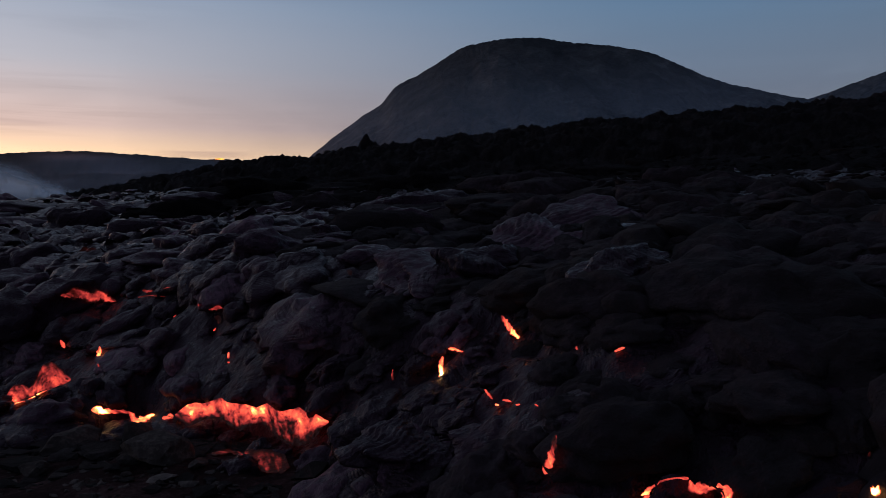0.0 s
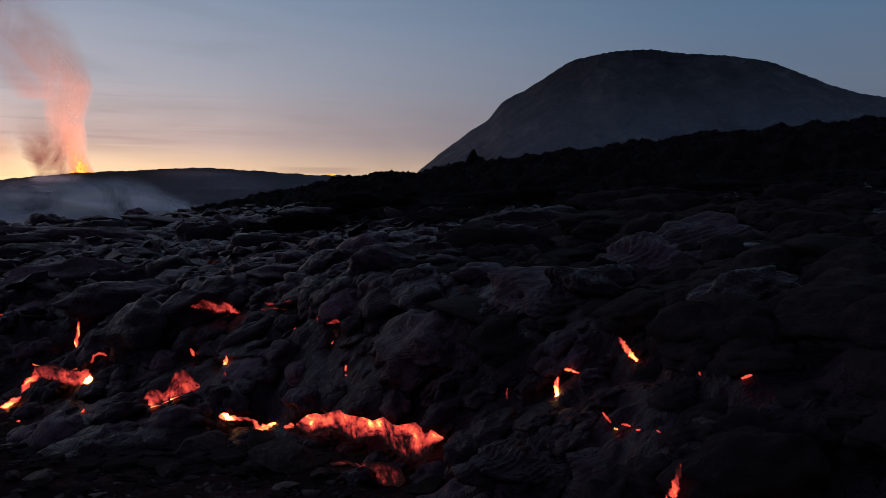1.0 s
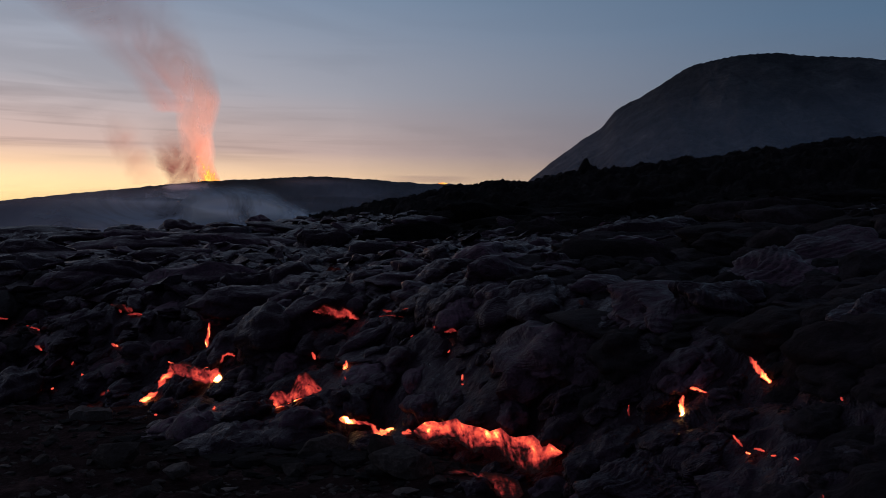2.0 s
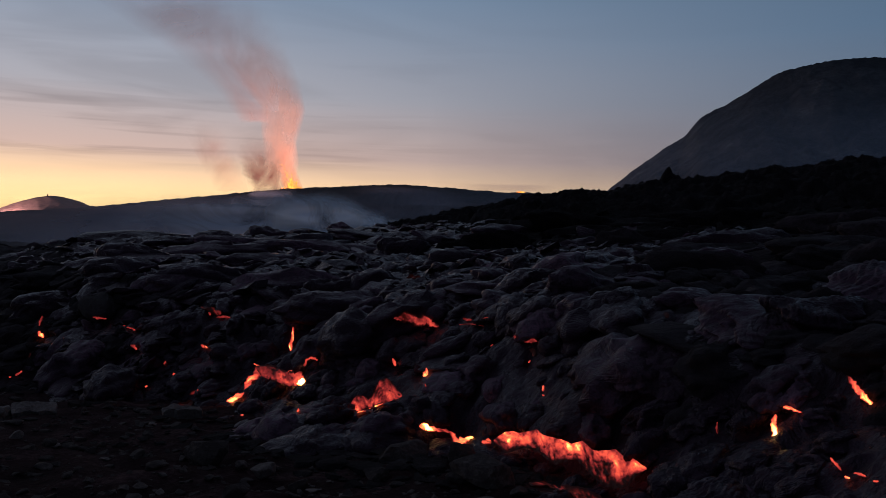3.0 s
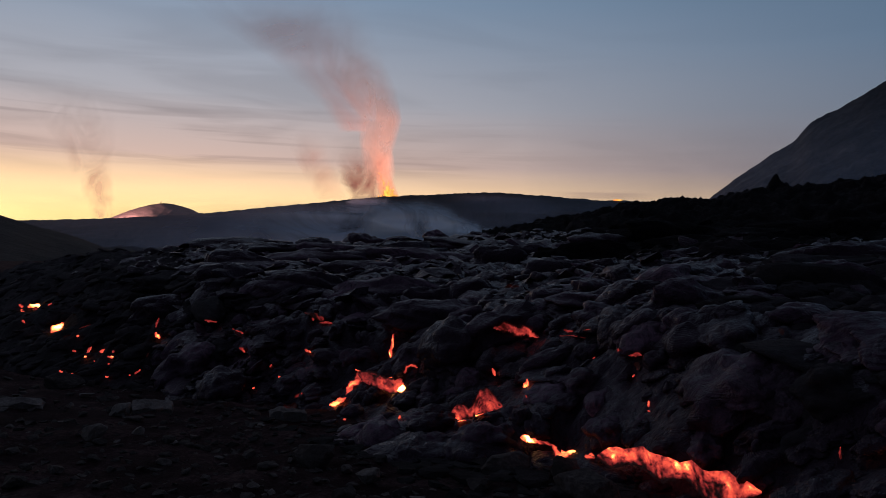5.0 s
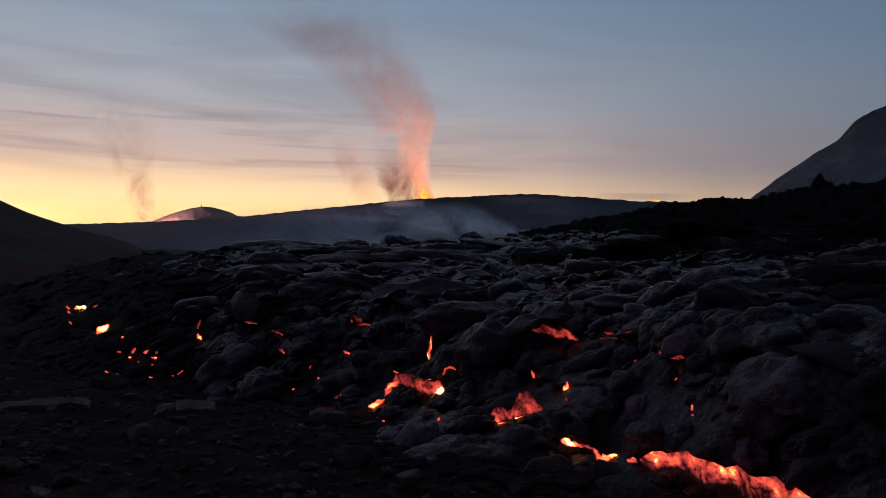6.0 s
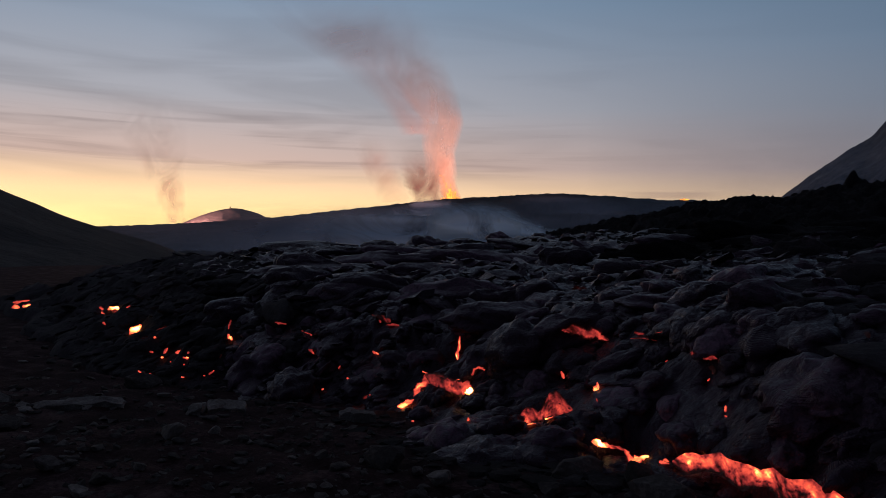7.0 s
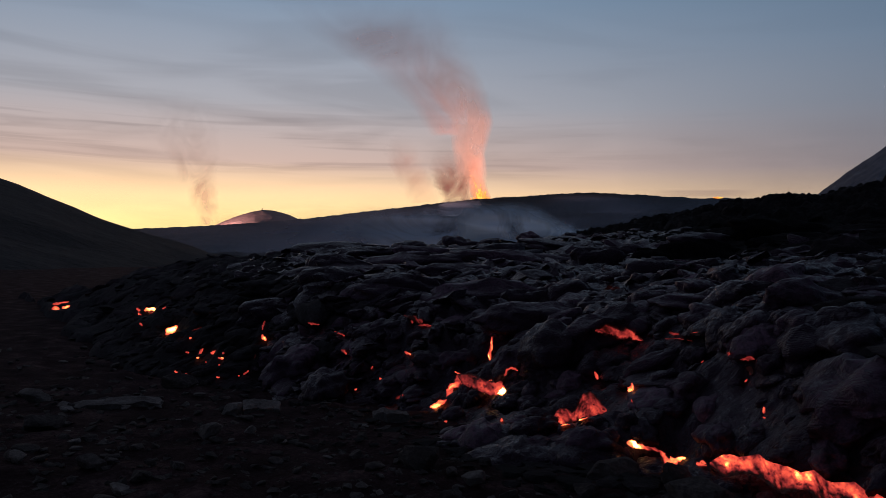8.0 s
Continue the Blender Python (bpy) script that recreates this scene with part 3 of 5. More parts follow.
VEINS_EMBERS = [
    (0, [(-36.48, -8.06, 0.13, 0.45), (-36.22, -8.15, 0.17, 0.55)]),
    (0, [(-35.27, -7.82, 0.13, 0.40), (-35.42, -8.05, 0.26, 0.55), (-35.57, -8.28, 0.17, 0.48)]),
    (0, [(-35.72, -8.52, 0.21, 0.65), (-35.53, -8.48, 0.17, 0.65)]),
    (0, [(-34.77, -8.15, 0.17, 0.55), (-34.54, -8.19, 0.34, 0.68), (-34.38, -8.00, 0.13, 0.55)]),
    (0, [(-33.96, -8.17, 0.26, 0.55), (-33.80, -8.25, 0.21, 0.55)]),
    (0, [(-34.26, -8.52, 0.13, 0.55), (-33.99, -8.60, 0.26, 0.72), (-33.83, -8.57, 0.17, 0.65)]),
    (0, [(-35.10, -8.77, 0.13, 0.35), (-34.95, -8.90, 0.09, 0.35)]),
    (0, [(-34.21, -9.04, 0.13, 0.42), (-34.06, -9.04, 0.13, 0.42)]),
    (0, [(-37.21, -9.37, 0.17, 0.55), (-36.98, -9.49, 0.17, 0.55)])]
VEINS_EMBERS_B = [
    (0, [(-36.80, -9.54, 0.17, 0.55), (-36.68, -9.70, 0.17, 0.55)]),
    (0, [(-36.49, -9.59, 0.17, 0.55), (-36.23, -9.76, 0.26, 0.65)]),
    (0, [(-34.35, -9.90, 0.13, 0.55), (-34.08, -9.91, 0.17, 0.55)]),
    (0, [(-32.83, -9.83, 0.13, 0.45), (-32.67, -9.84, 0.13, 0.45)]),
    (0, [(-32.44, -9.80, 0.17, 0.50), (-32.05, -9.49, 0.17, 0.55)]),
    (0, [(-30.96, -5.90, 0.17, 0.45), (-31.07, -6.27, 0.26, 0.42), (-31.15, -6.59, 0.13, 0.35)]),
    (0, [(-31.18, -6.92, 0.21, 0.80), (-31.02, -7.16, 0.34, 1.05), (-30.85, -7.37, 0.21, 0.90)]),
    (0, [(-31.59, -8.33, 0.13, 0.15), (-31.67, -8.66, 0.13, 0.15)]),
    (0, [(-27.87, -6.07, 0.13, 0.25), (-27.50, -6.15, 0.21, 0.32), (-26.97, -6.20, 0.13, 0.25)])]

STANDS = {"first": Vector((0.0, 0.0, 1.7)), "second": Vector((-0.076, -0.018, 1.731)), "third": Vector((-0.153, -0.024, 1.748)),
          "middle": Vector((-0.236, -0.059, 1.764)), "last": Vector((-0.334, -0.078, 1.775))}
GLOWS = []
for stand, name, rows in (("second", "molten_wall", VEINS_POOL_WALL), ("third", "molten_wall", VEINS_MOUTH_WALL), ("second", "pool_and_lit_rock", VEINS_POOL), ("second", "pool_and_lit_rock", VEINS_POOL_AND_LIT_ROCK), ("second", "molten_crack", VEINS_CLEFTS),
                          ("second", "molten_crack", VEINS_CLEFTS_B), ("first", "molten_crack", VEINS_FOOT), ("first", "molten_crack", VEINS_FOOT_B),
                          ("third", "molten_mouth", VEINS_MOUTH), ("middle", "molten_mouth", VEINS_VAULT), ("middle", "molten_mouth", VEINS_VAULT_B),
                          ("middle", "molten_crack", VEINS_SPARKS), ("middle", "molten_crack", VEINS_SPARKS_B), ("middle", "molten_crack", VEINS_SHELF),
                          ("middle", "molten_crack", VEINS_SHELF_B), ("last", "molten_crack", VEINS_ENDS), ("last", "molten_crack", VEINS_ENDS_B),
                          ("last", "molten_crack", VEINS_EMBERS), ("last", "molten_crack", VEINS_EMBERS_B)):
    for fall, path in rows:
        GLOWS.append(Vein(stand, name, fall, path))


def ways(az, el):
    return np.stack([np.sin(az) * np.cos(el), np.cos(az) * np.cos(el), np.sin(el)], -1)


def meet(eye, way, lo, hi, steps, detail):
    """Distances along rays to the crust."""
    t = np.geomspace(lo, hi, steps)
    P = np.array(eye)[None, None] + way[:, None, :] * t[None, :, None]
    z, _ = flow_height(P[..., 0], P[..., 1], detail)
    z = np.maximum(z, ground_skin(P[..., 0], P[..., 1]))
    over = P[..., 2] - z
    below = over < 0
    k = np.where(below.any(1), below.argmax(1), steps - 1)
    k = np.maximum(k, 1)
    i = np.arange(len(way))
    a, b = over[i, k - 1], over[i, k]
    f = np.clip(a / np.where(np.abs(a - b) < 1e-9, 1, a - b), 0, 1)
    return t[k - 1] + f * (t[k] - t[k - 1])


def cut_notches():
    """Each opening is a small scarp in the crust, facing the low ground."""
    made = []
    for g in GLOWS:
        az, el = g.mid
        g.d = d = float(meet(g.eye, ways(np.array([az]), np.array([el])), 2.4, 70, 500, False)[0])
        c = np.array(g.eye) + d * ways(az, el)
        size = max(0.5 * d * g.high, 0.02)
        made.append((c[0], c[1], math.sin(az), math.cos(az), min(size, 0.16), max(0.6 * d * g.wide, 2.2 * size, 0.07)))
    NOTCHES.extend(made)


cut_notches()
lava_flow = build_flow()


def part(name, me, parent, label=""):
    ob = new(name, me)
    ob.parent = parent
    return tagged(ob, label)


def build_glow(g):
    """A ragged strip of molten rock laid over the crust along its opening."""
    line, s, d = g.line, g.s, g.d
    seed = int(abs(line[0, 0]) * 131 + abs(line[0, 1]) * 57) % 997
    nv = int(np.clip(line[:, 2].max() / 0.045, 7, 40)) | 1
    dx, dy = np.gradient(line[:, 0]) * 0.97, np.gradient(line[:, 1])
    dl = np.hypot(dx, dy) + 1e-9
    nx, ny = -dy / dl, dx / dl
    if ny.mean() < 0:
        nx, ny = -nx, -ny
    end = np.clip(np.minimum(s, s[-1] - s) / (0.35 * line[:, 2].max() + 1e-6), 0, 1)
    slim = 1.05 if line[:, 2].max() > 0.6 else 0.88
    taper = slim * np.sqrt(np.clip(end * (2 - end), 0.02, 1))
    wall = g.name == "molten_wall"
    if wall:
        nx, ny, taper = np.zeros_like(nx), np.ones_like(ny), np.ones_like(taper)
    q = 1.6 / max(0.25, line[:, 2].max())
    rag = 0.14 if wall else 0.38 if line[:, 2].max() > 0.8 else 0.85
    up = line[:, 2] / 2 * taper * np.clip(1 + rag * fbm(s * q + seed, s * 0, seed, 4, 0.6), 0.4, 1.5)
    lo = line[:, 2] / 2 * taper * np.clip(1 + rag * fbm(s * q - seed, s * 0 + 4.5, seed + 3, 4, 0.6), 0.4, 1.5)
    v = np.linspace(-1, 1, nv)
    V = np.repeat(v[None], len(s), 0)
    off = np.where(V > 0, V * up[:, None], V * lo[:, None])
    az = np.radians(line[:, 0:1] + off * nx[:, None] / 0.97)
    el = np.radians(line[:, 1:2] + off * ny[:, None])
    way = ways(az.ravel(), el.ravel())
    t = meet(g.eye, way, d * 0.75, d * 1.35, 110, True)
    room = 0.3 * d * (g.wide + g.high) + 0.1
    t = np.clip(t, np.median(t) - room, np.median(t) + room)
    broad = line[:, 2].max() > 0.8
    if broad:
        M = np.column_stack([az.ravel(), el.ravel(), np.ones(len(t))])
        flat = M @ np.linalg.lstsq(M, 1 / t, rcond=None)[0]
        lift = 1.02 * np.quantile(1 / t / flat, 0.99) if wall else np.quantile(1 / t / flat, 0.95)
        t = 1 / (flat * lift) + 0.02 * fbm(np.repeat(s[:, None], nv, 1).ravel() * 3, off.ravel() * 3, seed, 3)
    for k in range(0 if broad else len(way)):
        hit = SKIN.ray_cast(g.eye, Vector(way[k]))
        if hit[0] is not None and t[k] - 0.3 - 0.06 * d < hit[3] < t[k]:
            t[k] = hit[3]
    heat = line[:, 3]
    t = t - 0.012 * d / 5 - 0.02 - 0.03 * heat.mean()
    P = np.array(g.eye) + way * t[:, None]
    me = grid_mesh(g.name, P, len(s), nv, MOLTEN)
    big = smooth(0.35, 1.0, line[:, 2].max())
    S2 = np.repeat(s[:, None], nv, 1)
    folds = fbm(S2 * 1.7 + 0.6 * V, off * 1.2 + seed, seed + 7, 4, 0.55)
    drape = np.abs(fbm(S2 * 1.5 + 0.5 * V + 9, off * 0.7 + seed, seed + 17, 3, 0.5))
    spots = np.clip(fbm(S2 * 5 + 3, off * 5 - seed, seed + 27, 3, 0.6) - 0.22, 0, 1)
    edge = np.clip(np.abs(V) - 0.55 + 0.3 * fbm(S2 * 4, V * 2 + seed, seed + 37, 3), 0, 1) / 0.45
    hot = heat[:, None] + g.fall * V - (0.2 if wall else 0.42) * np.clip(edge, 0, 1.2) ** 1.3 - 0.08 * (1 - taper[:, None]) + big * (0.36 * folds + 0.3 * (drape - 0.22) - 0.5 * spots - 0.16 * np.clip(1 - 3 * np.abs(fbm(S2 * 1.6 + 0.3 * V, off * 1.3 - seed, seed + 47, 2, 0.5)), 0, 1)) + (1 - big) * 0.4 * folds
    if wall:
        lumps = domes(S2 * 1.5 + 0.5 * folds + seed, off * 1.5 + 0.5 * folds, seed + 57)
        hot = hot - 0.03 + 0.26 * (lumps - 0.5) + 0.12 * (domes(S2 * 3.7 + seed, off * 3.7, seed + 67) - 0.4)
    at = me.attributes.new("melt", "FLOAT", "POINT")
    at.data.foreach_set("value", hot.ravel().astype(np.float32))
    part(g.name, me, lava_flow, "glowing orange molten rock showing through the crust, with some lit rock set aglow")


# ---- lobes of the crust ----
def set_ropes(me, wave, height):
    """Along each toe: which rope a point lies on, and how high the ropes stand there."""
    for name, values in (("rope", wave), ("rope_height", height)):
        me.attributes.new(name, "FLOAT", "POINT").data.foreach_set("value", np.array(values, np.float32))


def lobe_mesh(seed, nu, nv, style):
    """One pahoehoe toe, about one metre long: tongue shape, folded or roped skin."""
    rnd = random.Random(seed)
    a = np.linspace(0, 2 * math.pi, nu, endpoint=False)
    b = np.linspace(0.04, math.pi * 0.93, nv)
    V, W, H = [], [], []
    bx, by = rnd.uniform(0.38, 0.5), rnd.uniform(0.45, 0.62)
    bz = rnd.uniform(0.2, 0.33)
    ph = rnd.uniform(0, 6)
    curve = rnd.uniform(0.6, 1.8)
    lam = rnd.uniform(0.075, 0.115)
    for ai in a:
        for bi in b:
            dx, dy, dz = math.sin(bi) * math.cos(ai), math.sin(bi) * math.sin(ai), math.cos(bi)
            d = Vector((dx, dy, dz))
            r = 1 + 0.45 * noise.noise(d * 1.3 + Vector((seed * 3.1, 0, 0))) + 0.22 * noise.noise(d * 3.1 + Vector((0, seed * 1.7, 0)))
            r *= (abs(dx) ** 2.6 + abs(dy) ** 2.6 + abs(dz) ** 2.6) ** (-1 / 2.6)
            p = Vector((dx * bx, dy * by, dz * bz)) * r
            top = max(0.0, dz) ** 0.5
            if style == "folded":
                W.append((p.x + 0.25 * p.y * math.sin(ph) + 0.08 * noise.noise(p * 3)) / 0.05)
            else:
                W.append((p.y + (0.7 + 0.5 * curve) * p.x * p.x + 0.07 * noise.noise(p * 3.2)) / (0.04 + 0.012 * (seed % 3)))
            H.append({"smooth": 0.04, "folded": 0.3, "ropy": 0.6, "craggy": 0.1}.get(style, 0.0) * max(0.0, min(1.0, 0.4 + 2.2 * noise.noise(p * 2.0 + Vector((ph, ph, 0))))) * max(0.0, min(1.0, dz * 3 + 0.8)))
            if style == "ropy":
                w = p.y + curve * p.x * p.x + 0.14 * noise.noise(p * 3.2 + Vector((ph, 0, 0)))
                k = abs(math.sin(math.pi * w / lam))
                p += d * 0.022 * top * k * (0.5 + noise.noise(p * 2.2 + Vector((0, ph, 0))))
            elif style == "roped":
                w = p.y + 0.5 * curve * p.x * p.x + 0.05 * noise.noise(p * 4 + Vector((ph, 0, 0)))
                p += d * 0.034 * top * abs(math.sin(math.pi * w / 0.075)) * max(0.0, 0.7 + 1.3 * noise.noise(p * 2.2 + Vector((0, ph, 0))))
            elif style == "folded":
                w = p.x + 0.3 * p.y * math.sin(ph) + 0.1 * noise.noise(p * 3 + Vector((ph, 0, 0)))
                p += d * 0.026 * abs(math.sin(math.pi * w / (lam * 1.2))) * (0.4 + top)
            if style == "craggy":
                p += d * 0.2 * (0.35 - abs(noise.noise(p * 2.6 + Vector((ph, 0, seed))))) * top
            p += d * (0.03 * (0.5 - abs(noise.noise(p * 4 + Vector((0, 0, ph))))) + 0.014 * noise.noise(p * 11) + 0.007 * noise.noise(p * 24))
            V.append(p)
    F = []
    for i in range(nu):
        for j in range(nv - 1):
            F.append((i * nv + j, i * nv + j + 1, ((i + 1) % nu) * nv + j + 1, ((i + 1) % nu) * nv + j))
    F.append([i * nv for i in range(nu)])
    F.append([i * nv + nv - 1 for i in range(nu - 1, -1, -1)])
    me = bpy.data.meshes.new("lava_lobe")
    me.from_pydata([tuple(v) for v in V], [], F)
    me.polygons.foreach_set("use_smooth", [True] * len(F))
    me.materials.append(BASALT)
    set_ropes(me, W, H)
    me.update()
    return me


STYLES = ("ropy", "smooth", "folded", "smooth", "ropy", "folded", "smooth", "ropy", "smooth", "folded")
LOBES = [lobe_mesh(11 + k, 44, 22, st) for k, st in enumerate(STYLES)]
LOW_LOBES = [lobe_mesh(11 + k, 17, 9, "smooth") for k in range(10)]
# the same toes in the darkened crust colour
DIMMED_LOBES = [me.copy() for me in LOBES]
for me in DIMMED_LOBES:
    me.materials[0] = DULL_CRUST
MID_LOBES = [lobe_mesh(11 + k, 30, 15, st) for k, st in enumerate(STYLES)]
FAR_LOBES = [lobe_mesh(51 + k, 11, 6, "craggy") for k in range(10)]
ROPY_SLABS = [lobe_mesh(31 + k, 160, 74, "roped") for k in range(3)]


EYES = np.concatenate([np.repeat(np.array(g.eye)[None], len(g.s[::3]), 0) for g in GLOWS])
MARKS = np.concatenate([np.column_stack([g.line[::3], np.full(len(g.s[::3]), g.d * (1.16 if g.name == "molten_wall" else 1.0))]) for g in GLOWS])


def hides_opening(x, y, z, size):
    """True where a lobe would close one of the openings."""
    dx, dy, dz = x - EYES[:, 0], y - EYES[:, 1], z - EYES[:, 2]
    r = np.sqrt(dx * dx + dy * dy + dz * dz)
    rho = np.degrees(0.6 * size / r)
    az, el = np.degrees(np.arctan2(dx, dy)), np.degrees(np.arcsin(dz / r))
    half = 0.45 * MARKS[:, 2]
    near = ((az - MARKS[:, 0]) / (half + rho)) ** 2 + ((el - MARKS[:, 1]) / (half + 0.72 * rho)) ** 2 < 1
    return bool((near & (r < MARKS[:, 4] + 0.05 + 0.4 * size)).any())


def scatter():
    """Places for lobes: large ones first, then toes between them; sparser and larger with distance."""
    rnd = random.Random(77)
    spots = []
    for spacing, lo, hi, r0, r1, often in ((0.8, 0.45, 0.75, 2.6, 18, 0.95), (0.42, 0.28, 0.55, 2.6, 17, 0.85), (0.24, 0.14, 0.3, 3.0, 12.5, 0.4), (0.17, 0.1, 0.22, 2.6, 7.5, 0.2)):
        n = int(17 / spacing)
        for i in range(-n, n + 1):
            for j in range(0, n + 1):
                x, y = (i + rnd.uniform(-0.5, 0.5)) * spacing, (j + rnd.uniform(-0.5, 0.5)) * spacing
                r, a = math.hypot(x, y), math.degrees(math.atan2(x, y))
                size = rnd.uniform(lo, hi) * (1 + 0.3 * (rnd.random() > 0.85))
                if r0 < r < r1 and -60 < a < 58 and rnd.random() < often:
                    spots.append((r, x, y, size, rnd.randrange(1 << 20)))
    for k in range(1500):
        r, a = 11 * (2.6 ** rnd.random()), rnd.uniform(-52, -22)
        spots.append((r, r * math.sin(math.radians(a)), r * math.cos(math.radians(a)), rnd.uniform(0.2, 0.55), rnd.randrange(1 << 20)))
    r = 13.0
    while r < 105:
        a = -58.0
        while a < 58:
            a += math.degrees(0.0145) * rnd.uniform(0.7, 1.5)
            rr = r * rnd.uniform(0.97, 1.03)
            if rr < reach(a) * 0.93:
                spots.append((rr, rr * math.sin(math.radians(a)), rr * math.cos(math.radians(a)), rr ** 0.8 * (0.015 + 0.038 * rnd.random() ** 2), rnd.randrange(1 << 20)))
        r *= 1.022
    return sorted(spots)


def slope_at(spots):
    """Crust height, slope and distance inside the front, for all places at once."""
    X, Y, Sz = (np.array([q[k] for q in spots]) for k in (1, 2, 3))
    e = 0.12 * np.maximum(Sz, 0.3)
    rows = [flow_height(X + dx * e, Y + dy * e, True) for dx, dy in ((0, 0), (1, 0), (0, 1), (-1, 0), (0, -1))]
    zs = [q[0] for q in rows]
    return sum(zs) / 5, (zs[3] - zs[1]) / (2 * e), (zs[4] - zs[2]) / (2 * e), rows[0][1]


def lobe_pose(x, y, z, nx, ny, size, rnd, sink, flat=1.0):
    n = Vector((max(-0.8, min(0.8, nx)), max(-0.8, min(0.8, ny)), 1.6)).normalized()
    down = Vector((-0.707, -0.707, 0))
    down.rotate(Euler((0, 0, rnd.gauss(0, 0.6))))
    yv = (down - n * down.dot(n)).normalized()
    m = Matrix((yv.cross(n), yv, n)).transposed().to_4x4()
    m.translation = (x, y, z - sink * size)
    return m @ Matrix.Diagonal((size * rnd.uniform(0.85, 1.6), size * rnd.uniform(0.85, 1.35), flat * size * rnd.uniform(0.75, 1.2), 1))


def slab_data(seed):
    """A broken plate of crust: a flattened hull."""
    rnd = random.Random(seed)
    bm = bmesh.new()
    for _ in range(15):
        a, r = rnd.uniform(0, 6.28), rnd.uniform(0.3, 0.62)
        bm.verts.new((r * math.cos(a), r * math.sin(a) * 1.2, rnd.uniform(-0.13, 0.13)))
    out = bmesh.ops.convex_hull(bm, input=bm.verts)
    bmesh.ops.delete(bm, geom=[v for v in bm.verts if not v.link_faces], context="VERTS")
    bm.verts.index_update()
    v = np.array([tuple(q.co) for q in bm.verts], np.float32)
    f = [tuple(q.index for q in p.verts) for p in bm.faces]
    bm.free()
    return v, f


def mesh_data(me):
    v = np.empty(len(me.vertices) * 3, np.float32)
    me.vertices.foreach_get("co", v)
    ropes = np.empty((2, len(me.vertices)), np.float32)
    me.attributes["rope"].data.foreach_get("value", ropes[0])
    me.attributes["rope_height"].data.foreach_get("value", ropes[1])
    return v.reshape(-1, 3), [tuple(p.vertices) for p in me.polygons], ropes


class Joined:
    """Gathers many copies of small meshes into one."""
    def __init__(self):
        self.V, self.F, self.R, self.base = [], [], [], 0

    def add(self, data, m):
        v, f, *ropes = data
        M = np.array(m)
        self.R.append(ropes[0] if ropes else np.zeros((2, len(v)), np.float32))
        self.V.append(v @ M[:3, :3].T + M[:3, 3])
        b = self.base
        self.F.extend([tuple([b + k for k in q]) for q in f])
        self.base += len(v)

    def mesh(self, name, mat, soft=True):
        me = bpy.data.meshes.new(name)
        me.from_pydata(np.concatenate(self.V).tolist(), [], self.F)
        me.polygons.foreach_set("use_smooth", [soft] * len(self.F))
        me.materials.append(mat)
        set_ropes(me, *np.concatenate(self.R, 1))
        me.update()
        return me


# single lobes that stand out: stand, then azimuth, elevation and width in degrees
KNOBS = {
    "first": [(0.35, -16.01, 4.69), (2.73, -16.40, 3.41), (4.95, -17.54, 3.41), (-2.16, -15.96, 4.27), (-4.94, -15.28, 3.41), (2.89, -18.73, 4.69), (8.67, -18.95, 3.84), (11.9, -16.9, 3.6), (35.43, -20.38, 2.99), (-9.33, -14.02, 3.84), (6.25, -13.25, 7.25), (-0.55, -12.82, 5.97)],
    "middle": [(-16.04, -11.87, 3.41), (-20.04, -11.21, 3.84), (-13.04, -11.68, 3.41), (-11.30, -13.50, 4.69), (-8.74, -13.88, 4.27), (-7.27, -13.05, 2.56)],
    "last": [(-21.18, -10.57, 3.84), (-26.25, -10.98, 3.41), (-28.76, -9.31, 3.84), (-8.92, -7.78, 5.12), (-18.27, -6.78, 4.27), (-13.59, -6.25, 2.99), (-3.60, -7.13, 6.40)],
}


